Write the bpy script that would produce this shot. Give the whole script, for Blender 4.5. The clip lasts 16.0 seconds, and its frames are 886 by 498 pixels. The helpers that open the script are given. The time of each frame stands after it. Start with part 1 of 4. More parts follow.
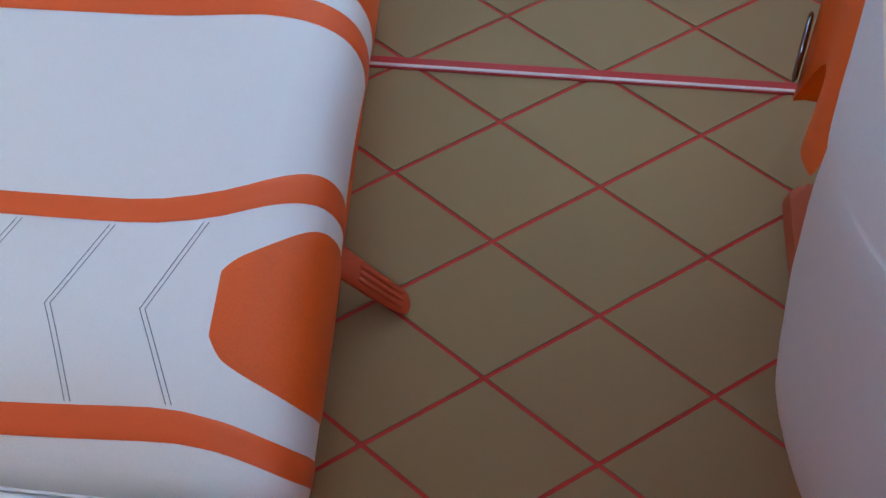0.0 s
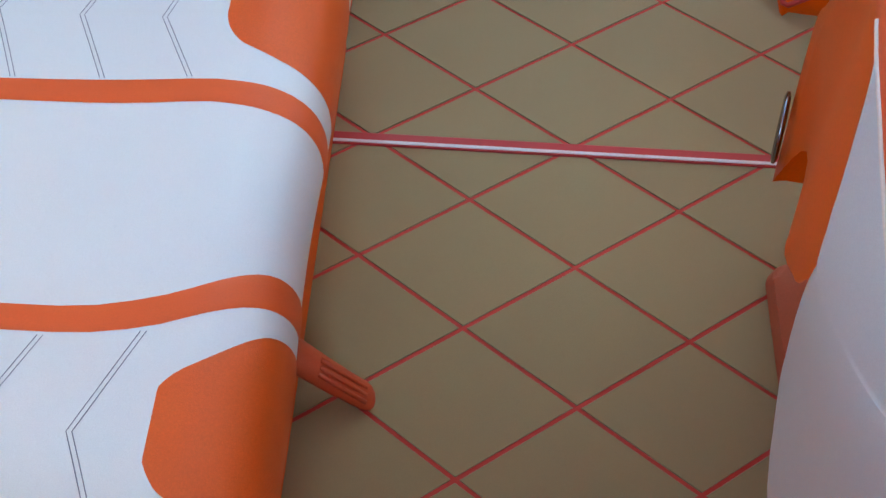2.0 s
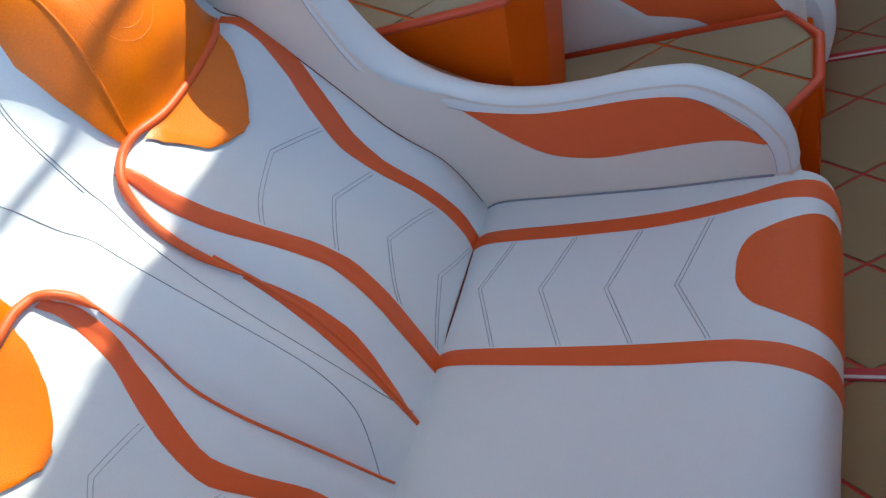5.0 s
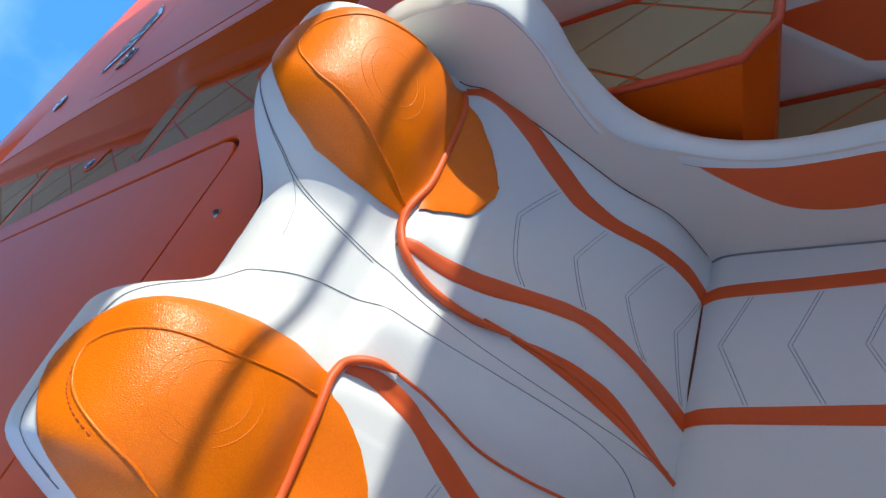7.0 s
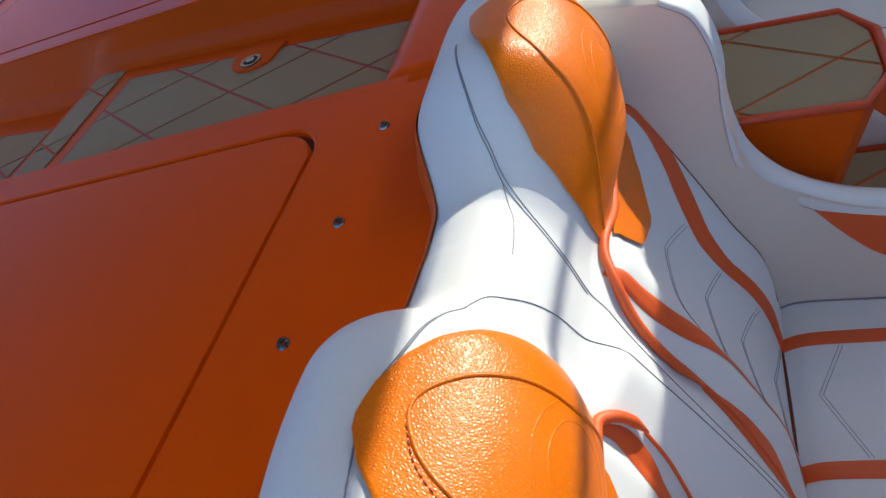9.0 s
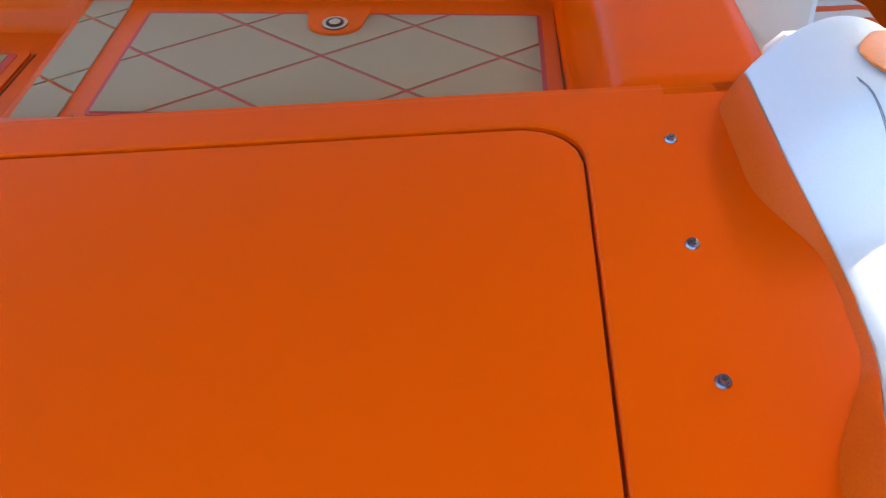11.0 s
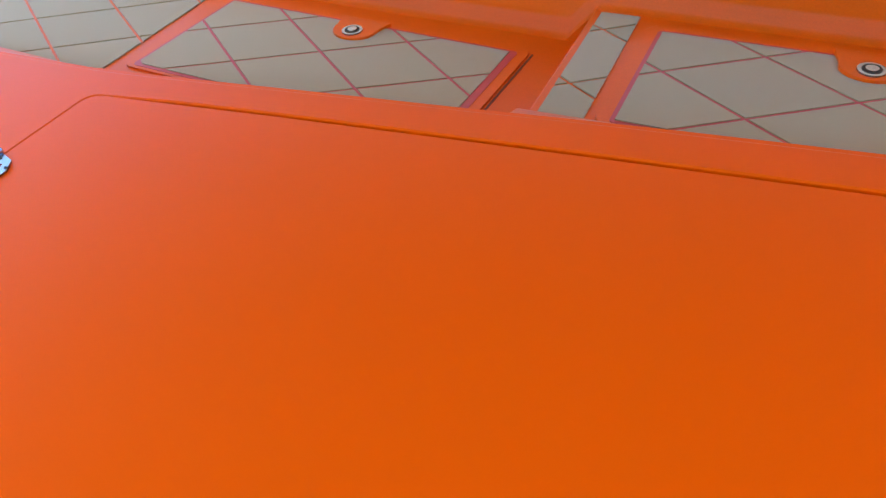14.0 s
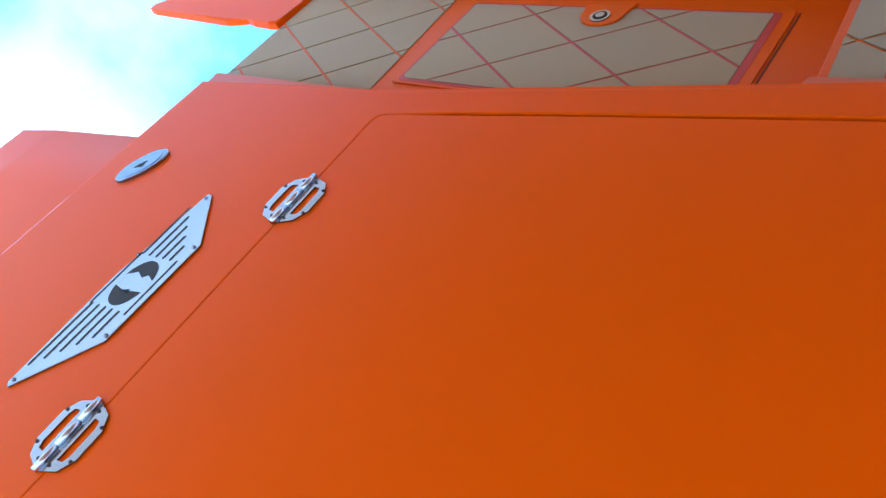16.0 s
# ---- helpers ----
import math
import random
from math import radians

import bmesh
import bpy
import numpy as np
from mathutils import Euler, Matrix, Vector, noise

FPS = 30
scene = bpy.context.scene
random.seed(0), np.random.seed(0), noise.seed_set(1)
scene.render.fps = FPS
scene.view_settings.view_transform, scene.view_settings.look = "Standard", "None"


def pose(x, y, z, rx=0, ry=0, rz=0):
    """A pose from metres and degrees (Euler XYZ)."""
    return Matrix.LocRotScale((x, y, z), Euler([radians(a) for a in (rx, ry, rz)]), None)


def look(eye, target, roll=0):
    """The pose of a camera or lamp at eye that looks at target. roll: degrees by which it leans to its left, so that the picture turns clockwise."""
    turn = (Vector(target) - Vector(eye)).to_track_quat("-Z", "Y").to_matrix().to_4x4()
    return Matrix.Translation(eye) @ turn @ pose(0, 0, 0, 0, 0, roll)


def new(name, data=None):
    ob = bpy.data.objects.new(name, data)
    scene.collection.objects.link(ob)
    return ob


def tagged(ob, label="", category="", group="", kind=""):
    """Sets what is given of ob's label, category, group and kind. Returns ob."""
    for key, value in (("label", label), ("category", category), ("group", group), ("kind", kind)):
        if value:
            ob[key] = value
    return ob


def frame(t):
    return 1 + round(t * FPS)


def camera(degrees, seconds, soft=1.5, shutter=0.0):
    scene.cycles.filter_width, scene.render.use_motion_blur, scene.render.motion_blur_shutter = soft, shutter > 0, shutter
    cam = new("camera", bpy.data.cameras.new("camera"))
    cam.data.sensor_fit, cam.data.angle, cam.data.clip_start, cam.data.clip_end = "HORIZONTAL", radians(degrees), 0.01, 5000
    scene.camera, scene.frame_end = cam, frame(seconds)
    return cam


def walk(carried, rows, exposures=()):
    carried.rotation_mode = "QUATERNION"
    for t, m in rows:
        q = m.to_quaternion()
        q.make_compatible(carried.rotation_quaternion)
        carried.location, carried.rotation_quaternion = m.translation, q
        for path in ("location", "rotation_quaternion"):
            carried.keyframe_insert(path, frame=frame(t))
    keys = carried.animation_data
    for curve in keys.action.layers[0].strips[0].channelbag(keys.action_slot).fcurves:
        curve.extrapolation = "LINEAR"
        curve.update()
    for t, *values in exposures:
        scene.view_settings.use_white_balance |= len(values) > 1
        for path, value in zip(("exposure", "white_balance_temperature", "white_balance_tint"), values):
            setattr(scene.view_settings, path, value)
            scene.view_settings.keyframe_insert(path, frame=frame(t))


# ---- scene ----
# ---- camera ----
cam = camera(60.7, 16.0, soft=1.4, shutter=0.1)
PATH = [
    (0, (-0.242, -0.803, 1.312), (-0.312, -0.067, -0.547), -0.8),
    (0.5, (-0.241, -0.809, 1.234), (-0.267, -0.178, -0.664), 1.4),
    (1, (-0.249, -0.771, 1.198), (-0.217, -0.119, -0.692), 6.9),
    (1.5, (-0.233, -0.736, 1.212), (-0.224, 0.008, -0.645), 3.8),
    (2, (-0.218, -0.702, 1.27), (-0.256, 0.144, -0.542), 1.0),
    (2.5, (-0.229, -0.696, 1.347), (-0.265, 0.3, -0.387), 1.6),
    (3, (-0.251, -0.709, 1.443), (-0.298, 0.434, -0.197), 0.8),
    (3.5, (-0.259, -0.737, 1.528), (-0.468, 0.498, -0.031), -5.7),
    (4, (-0.294, -0.747, 1.51), (-0.796, 0.422, -0.033), -17.3),
    (4.5, (-0.333, -0.73, 1.478), (-1.155, 0.377, 0.029), -29.2),
    (4.7, (-0.345, -0.715, 1.461), (-1.255, 0.388, 0.062), -32.1),
    (6.8, (-0.514, -0.775, 1.592), (-1.747, 0.348, 0.488), -39.3),
    (7, (-0.561, -0.792, 1.62), (-1.782, 0.33, 0.503), -39.5),
    (7.5, (-0.731, -0.834, 1.705), (-1.851, 0.343, 0.539), -38.0),
    (8, (-0.858, -0.854, 1.743), (-1.845, 0.379, 0.515), -34.3),
    (8.5, (-1.001, -0.83, 1.719), (-1.845, 0.459, 0.444), -29.9),
    (9, (-1.19, -0.828, 1.734), (-1.904, 0.517, 0.437), -24.6),
    (9.2, (-1.279, -0.833, 1.757), (-1.91, 0.541, 0.448), -21.5),
    (11.3, (-2.1, -0.797, 1.806), (-2.133, 0.605, 0.38), -0.7),
    (11.5, (-2.164, -0.789, 1.794), (-2.193, 0.605, 0.36), -0.8),
    (12, (-2.25, -0.811, 1.81), (-2.407, 0.572, 0.375), -4.5),
    (12.5, (-2.298, -0.816, 1.801), (-2.609, 0.564, 0.386), -4.0),
    (13, (-2.355, -0.823, 1.783), (-2.812, 0.534, 0.387), -4.1),
    (13.5, (-2.409, -0.845, 1.788), (-2.981, 0.505, 0.427), -4.3),
    (14, (-2.455, -0.872, 1.789), (-3.154, 0.438, 0.448), -5.3),
    (14.5, (-2.499, -0.899, 1.811), (-3.301, 0.387, 0.505), -6.8),
    (15, (-2.542, -0.925, 1.824), (-3.415, 0.32, 0.525), -7.8),
    (15.5, (-2.582, -0.952, 1.857), (-3.585, 0.187, 0.554), -13.6),
    (16, (-2.588, -0.962, 1.887), (-3.726, 0.054, 0.594), -23.4),
]
EXPOSE = [(0.0, 3.45, 6550, -6), (0.5, 3.6, 6550, -5), (1.0, 3.9, 6750, -7), (1.5, 3.95, 6800, -8), (2.0, 3.85, 6850, -8), (2.5, 3.75, 6900, -7), (3.0, 3.8, 7000, -7), (3.5, 3.73, 7050, -6), (4.5, 3.15, 6800, -5), (4.7, 3.0, 6750, -4), (6.8, 2.2, 6750, 2), (9.2, 2.25, 6900, 4), (10.2, 3.0, 7000, 4), (11.3, 3.88, 7300, 2), (12.0, 3.98, 7300, 3), (13.0, 4.03, 7400, 4), (14.0, 3.96, 7400, 5), (16.0, 3.53, 7500, 8)]
walk(cam, [(t, look(eye, target, roll)) for t, eye, target, roll in PATH], EXPOSE)

# ---- light ----
SUN_TO = Vector((0.42, 0.69, 0.60)).normalized()
world = bpy.data.worlds.new("sky")
scene.world = world
world.use_nodes = True
wn = world.node_tree
sky = wn.nodes.new("ShaderNodeTexSky")
sky.sky_type = "NISHITA"
sky.sun_disc = False
sky.sun_elevation = math.asin(SUN_TO.z)
sky.sun_rotation = math.atan2(SUN_TO.x, SUN_TO.y)
wn.links.new(sky.outputs[0], wn.nodes["Background"].inputs[0])
wn.nodes["Background"].inputs[1].default_value = 0.15
sun = new("sun", bpy.data.lights.new("sun", "SUN"))
sun.data.energy, sun.data.angle, sun.data.color = 1.12, radians(0.5), (1.0, 0.95, 0.88)
sun.matrix_world = look((0, 0, 8), Vector((0, 0, 8)) - SUN_TO)


# ---- materials ----
def material(name, base, rough=0.5, metal=0.0, coat=0.0, spread=0.06, big=1.2, grain=0.0, grain_scale=300.0, pebble=0.0, pebble_scale=160.0, spec=0.5, vary=0.0, speck=0.25):
    """Principled paint with a broad drift of tone, a fine grain and an optional pebbled relief with shade painted in
    its creases.
    """
    m = bpy.data.materials.new(name)
    m.use_nodes = True
    n, l = m.node_tree.nodes, m.node_tree.links
    b = n["Principled BSDF"]
    b.inputs["Roughness"].default_value, b.inputs["Metallic"].default_value = rough, metal
    b.inputs["Coat Weight"].default_value, b.inputs["Coat Roughness"].default_value = coat, 0.08
    b.inputs["Specular IOR Level"].default_value = spec
    broad = n.new("ShaderNodeTexNoise")
    broad.inputs["Scale"].default_value, broad.inputs["Detail"].default_value = big, 4
    fine = n.new("ShaderNodeTexNoise")
    fine.inputs["Scale"].default_value, fine.inputs["Detail"].default_value = grain_scale, 3
    geo = n.new("ShaderNodeNewGeometry")
    for t in (broad, fine):
        l.new(geo.outputs["Position"], t.inputs["Vector"])
    ramp = n.new("ShaderNodeMix")
    ramp.data_type = "RGBA"
    low = [c * (1 - spread) for c in base]
    high = [min(1, c * (1 + spread)) for c in base]
    ramp.inputs[6].default_value, ramp.inputs[7].default_value = (*low, 1), (*high, 1)
    l.new(broad.outputs["Fac"], ramp.inputs[0])
    tint = n.new("ShaderNodeMix")
    tint.data_type, tint.blend_type = "RGBA", "MULTIPLY"
    tint.inputs[0].default_value = speck
    l.new(ramp.outputs[2], tint.inputs[6])
    l.new(fine.outputs["Fac"], tint.inputs[7])
    out = tint.outputs[2]
    if vary:
        info = n.new("ShaderNodeObjectInfo")
        mul = n.new("ShaderNodeMapRange")
        mul.inputs["To Min"].default_value, mul.inputs["To Max"].default_value = 1 - vary, 1 + vary
        l.new(info.outputs["Random"], mul.inputs["Value"])
        mx = n.new("ShaderNodeMix")
        mx.data_type, mx.blend_type = "RGBA", "MULTIPLY"
        mx.inputs[0].default_value = 1
        l.new(out, mx.inputs[6])
        l.new(mul.outputs[0], mx.inputs[7])
        out = mx.outputs[2]
    l.new(out, b.inputs["Base Color"])
    rr = n.new("ShaderNodeMapRange")
    rr.inputs["To Min"].default_value, rr.inputs["To Max"].default_value = max(0, rough - 0.06), rough + 0.06
    l.new(broad.outputs["Fac"], rr.inputs["Value"])
    l.new(rr.outputs[0], b.inputs["Roughness"])
    height = None
    if grain:
        bump = n.new("ShaderNodeBump")
        bump.inputs["Strength"].default_value, bump.inputs["Distance"].default_value = grain, 0.001
        l.new(fine.outputs["Fac"], bump.inputs["Height"])
        height = bump
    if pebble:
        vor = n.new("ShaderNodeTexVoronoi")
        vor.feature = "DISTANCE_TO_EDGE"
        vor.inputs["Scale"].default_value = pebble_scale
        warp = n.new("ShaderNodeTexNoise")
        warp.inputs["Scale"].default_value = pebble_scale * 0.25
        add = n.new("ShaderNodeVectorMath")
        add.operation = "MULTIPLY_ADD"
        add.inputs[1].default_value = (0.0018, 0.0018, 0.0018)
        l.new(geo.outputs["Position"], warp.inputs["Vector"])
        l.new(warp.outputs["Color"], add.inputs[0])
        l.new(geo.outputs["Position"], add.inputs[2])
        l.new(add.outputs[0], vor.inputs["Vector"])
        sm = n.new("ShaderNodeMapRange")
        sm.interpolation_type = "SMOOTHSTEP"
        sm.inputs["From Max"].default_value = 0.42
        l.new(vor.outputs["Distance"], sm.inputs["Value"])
        bump2 = n.new("ShaderNodeBump")
        bump2.inputs["Strength"].default_value, bump2.inputs["Distance"].default_value = pebble, 0.0009
        # grain creases are darkened in the base colour, standing for their shade
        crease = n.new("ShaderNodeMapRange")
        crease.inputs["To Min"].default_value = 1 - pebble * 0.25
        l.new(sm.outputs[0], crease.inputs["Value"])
        crease_shade = n.new("ShaderNodeMix")
        crease_shade.data_type, crease_shade.blend_type = "RGBA", "MULTIPLY"
        crease_shade.inputs[0].default_value = 1
        l.new(out, crease_shade.inputs[6])
        l.new(crease.outputs[0], crease_shade.inputs[7])
        l.new(crease_shade.outputs[2], b.inputs["Base Color"])
        l.new(sm.outputs[0], bump2.inputs["Height"])
        if height:
            l.new(height.outputs[0], bump2.inputs["Normal"])
        height = bump2
    if height:
        l.new(height.outputs[0], b.inputs["Normal"])
    return m


WHITE = material("white_vinyl", (0.785, 0.82, 0.825), 0.5, spread=0.03, big=5, grain=0.12, grain_scale=900)
GREY = material("pale_grey_vinyl", (0.76, 0.705, 0.635), 0.6, spread=0.03, big=5, grain=0.12, grain_scale=900)
STRIPE = material("orange_vinyl", (0.80, 0.122, 0.024), 0.5, spread=0.06, big=6, grain=0.15, grain_scale=700)
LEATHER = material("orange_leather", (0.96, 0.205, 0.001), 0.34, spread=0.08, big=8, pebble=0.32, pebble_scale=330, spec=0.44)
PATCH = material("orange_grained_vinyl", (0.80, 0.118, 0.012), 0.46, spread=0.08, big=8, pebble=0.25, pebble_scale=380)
GEL = material("orange_gelcoat", (0.80, 0.090, 0.002), 0.32, spec=0.5, spread=0.05, big=1.4, grain=0.02, grain_scale=700, speck=0.05)
GELMATT = material("orange_moulding", (0.76, 0.105, 0.003), 0.42, spread=0.06, big=3, grain=0.05, grain_scale=300)
FOAM = material("beige_foam_deck", (0.33, 0.250, 0.122), 0.85, spread=0.05, big=4, grain=0.5, grain_scale=1200, vary=0.03, spec=0.25)
GROOVE = material("red_foam_groove", (0.62, 0.06, 0.045), 0.8, spread=0.1, big=5, grain=0.3, grain_scale=900)
PIPING = material("red_edge", (0.50, 0.035, 0.04), 0.5, spread=0.06, big=6, grain=0.1)
# orange moulding made darker, with the bench foot's shade put into the colour
FOOT = material("shade_dark_orange", (0.50, 0.07, 0.02), 0.5, spread=0.08, big=6, grain=0.1)
RIM = material("orange_red_rim", (0.66, 0.075, 0.02), 0.42, spread=0.06, big=6, grain=0.1)
PAD = material("brown_red_pad", (0.45, 0.11, 0.05), 0.6, spread=0.08, big=6, grain=0.1)
SEATGREY = material("grey_seat_vinyl", (0.57, 0.60, 0.585), 0.6, spread=0.03, big=5, grain=0.12, grain_scale=900)
TRACK = material("white_insert", (0.72, 0.70, 0.70), 0.4, spread=0.03, big=6)
STEEL = material("polished_steel", (0.26, 0.28, 0.31), 0.20, metal=1.0, spread=0.03, big=20, grain=0.05)
# lighter copy of the steel, putting the hinge knuckles' highlights into the colour
BRIGHT = material("highlight_steel", (0.62, 0.63, 0.65), 0.16, metal=1.0, spread=0.03, big=20)
DARK = material("dark_gap", (0.02, 0.015, 0.012), 0.7, spread=0.1, big=20)
# colour of the hatch seal and of the shade cords in the bench's creases
SEAL_SHADE = material("dark_seal_and_shade", (0.16, 0.03, 0.008), 0.7, spread=0.1, big=20)
# underside of the added roof, kept pale to bounce fill light down
BOARD = material("pale_bounce_board", (0.50, 0.49, 0.47), 0.8, spread=0.2, big=2, grain=0.2, grain_scale=60)
THREAD = material("grey_thread", (0.28, 0.30, 0.35), 0.8, spread=0.1, big=60)
PALETHREAD = material("cream_thread", (0.75, 0.66, 0.55), 0.8, spread=0.1, big=60)


# ---- mesh tools ----
def mesh_of(name, verts, faces, smooth=True):
    me = bpy.data.meshes.new(name)
    me.from_pydata([tuple(v) for v in verts], [], faces)
    me.validate()
    if smooth:
        me.polygons.foreach_set("use_smooth", [True] * len(me.polygons))
    return me


def part(name, data, mat, parent=None, label=""):
    """Links a bmesh or a mesh as one object under a thing or a part."""
    if isinstance(data, bmesh.types.BMesh):
        me = bpy.data.meshes.new(name)
        data.to_mesh(me)
        data.free()
        data = me
    if not data.materials:
        data.materials.append(mat)
    ob = new(name, data)
    if parent is not None:
        ob.parent = parent
    if label:
        ob["label"] = label
    return ob


def thing(name, label, category, group="", kind="", at=(0, 0, 0)):
    ob = new(name)
    ob.empty_display_size = 0.05
    ob.location = at
    return tagged(ob, label, category, group, kind)


def grid(name, rows, mat, parent, label="", flip=False, smooth=True, thick=0.0):
    """A sheet through rows of points; thick gives it a body behind the sheet."""
    n = len(rows[0])
    verts = [p for r in rows for p in r]
    faces = []
    for i in range(len(rows) - 1):
        for j in range(n - 1):
            q = (i * n + j, i * n + j + 1, (i + 1) * n + j + 1, (i + 1) * n + j)
            faces.append(q[::-1] if flip else q)
    ob = part(name, mesh_of(name, verts, faces, smooth), mat, parent, label)
    if thick:
        s = ob.modifiers.new("body", "SOLIDIFY")
        s.thickness, s.offset = thick, -1
    return ob


def box_bm(x0, x1, y0, y1, z0, z1, bevel=0.0, seg=2):
    bm = bmesh.new()
    bmesh.ops.create_cube(bm, size=1)
    for v in bm.verts:
        v.co = Vector(((x0 + x1) / 2 + v.co.x * (x1 - x0), (y0 + y1) / 2 + v.co.y * (y1 - y0), (z0 + z1) / 2 + v.co.z * (z1 - z0)))
    if bevel:
        bmesh.ops.bevel(bm, geom=bm.edges[:], offset=bevel, segments=seg, affect="EDGES", profile=0.5)
    return bm


def prism_bm(outline, z0, z1, bevel=0.0, seg=2, place=None):
    """A plate with that outline (x, y), from z0 to z1; place maps its corners elsewhere."""
    bm = bmesh.new()
    low = [bm.verts.new((x, y, z0)) for x, y in outline]
    high = [bm.verts.new((x, y, z1)) for x, y in outline]
    area = sum(a[0] * b[1] - b[0] * a[1] for a, b in zip(outline, outline[1:] + outline[:1]))
    if area < 0:
        low.reverse(), high.reverse()
    bm.faces.new(low[::-1])
    top = bm.faces.new(high)
    for i in range(len(low)):
        j = (i + 1) % len(low)
        bm.faces.new((low[i], low[j], high[j], high[i]))
    if bevel:
        bmesh.ops.bevel(bm, geom=list(top.edges), offset=bevel, segments=seg, affect="EDGES", profile=0.5)
    if place:
        for v in bm.verts:
            v.co = place(v.co)
    return bm


def rounded(x0, x1, y0, y1, r, n=6):
    pts = []
    for cx, cy, a in ((x1 - r, y1 - r, 0), (x0 + r, y1 - r, 90), (x0 + r, y0 + r, 180), (x1 - r, y0 + r, 270)):
        pts += [(cx + r * math.cos(radians(a + 90 * k / n)), cy + r * math.sin(radians(a + 90 * k / n))) for k in range(n + 1)]
    return pts


def tube(name, pts, radius, mat, parent=None, label="", sides=6, closed=False, taper=0):
    """A round cord through points; taper thins that many points at both ends."""
    pts = [Vector(p) for p in pts]
    verts, faces, n = [], [], len(pts)
    up = Vector((0.13, 0.21, 0.97))
    for i, p in enumerate(pts):
        a, b = (pts[i - 1], pts[(i + 1) % n]) if closed else (pts[max(i - 1, 0)], pts[min(i + 1, n - 1)])
        d = (b - a).normalized()
        s = d.cross(up).normalized()
        u = s.cross(d)
        r = radius * min(1.0, 0.25 + min(i, n - 1 - i) / taper) if taper else radius
        verts += [p + r * (math.cos(2 * math.pi * k / sides) * s + math.sin(2 * math.pi * k / sides) * u) for k in range(sides)]
    for i in range(n if closed else n - 1):
        for k in range(sides):
            a, b = i * sides, ((i + 1) % n) * sides
            faces.append((a + k, a + (k + 1) % sides, b + (k + 1) % sides, b + k))
    if not closed:
        faces += [tuple(range(sides))[::-1], tuple((n - 1) * sides + k for k in range(sides))]
    return part(name, mesh_of(name, verts, faces), mat, parent, label)


def spline(pts, per):
    """Points along a Catmull-Rom curve."""
    pts = [Vector(p) for p in pts]
    ext = [2 * pts[0] - pts[1], *pts, 2 * pts[-1] - pts[-2]]
    out = []
    for i in range(1, len(ext) - 2):
        a, b, c, d = ext[i - 1:i + 3]
        for k in range(per):
            t = k / per
            out.append(0.5 * (2 * b + (c - a) * t + (2 * a - 5 * b + 4 * c - d) * t * t + (3 * b - a - 3 * c + d) * t ** 3))
    return out + [pts[-1]]


def ease(t):
    t = min(1.0, max(0.0, t))
    return t * t * (3 - 2 * t)


def along(table, v):
    """The value of a table of (position, value) at v, gliding between its entries."""
    if v <= table[0][0]:
        return table[0][1]
    for (a, p), (b, q) in zip(table, table[1:]):
        if v <= b:
            return p + (q - p) * (v - a) / (b - a)
    return table[-1][1]


def glide(table, v):
    """As along(), with the corners rounded."""
    span = table[-1][0] - table[0][0]
    return sum(along(table, v + span * 0.035 * k) for k in (-2, -1, 0, 1, 2)) / 5


for m, ior in ((GEL, 1.135), (GELMATT, 1.26)):
    m.node_tree.nodes["Principled BSDF"].inputs["IOR"].default_value = ior
for m in (FOAM,):
    m.node_tree.nodes["Principled BSDF"].inputs["Sheen Weight"].default_value = 0.25
    m.node_tree.nodes["Principled BSDF"].inputs["Sheen Roughness"].default_value = 0.6

MID = 0.60  # the boat's centre line across y


# ---- structure: cockpit floor ----
def clip(poly, region):
    """A convex polygon cut by a convex region, both anticlockwise."""
    for (ax, ay), (bx, by) in zip(region, region[1:] + region[:1]):
        out = []
        for p, q in zip(poly, poly[1:] + poly[:1]):
            sp = (bx - ax) * (p[1] - ay) - (by - ay) * (p[0] - ax)
            sq = (bx - ax) * (q[1] - ay) - (by - ay) * (q[0] - ax)
            if sp >= 0:
                out.append(p)
            if sp * sq < 0:
                k = sp / (sp - sq)
                out.append((p[0] + k * (q[0] - p[0]), p[1] + k * (q[1] - p[1])))
        poly = out
        if len(poly) < 3:
            return []
    return poly


GAP = 0.0036
TILE_MESH = {}


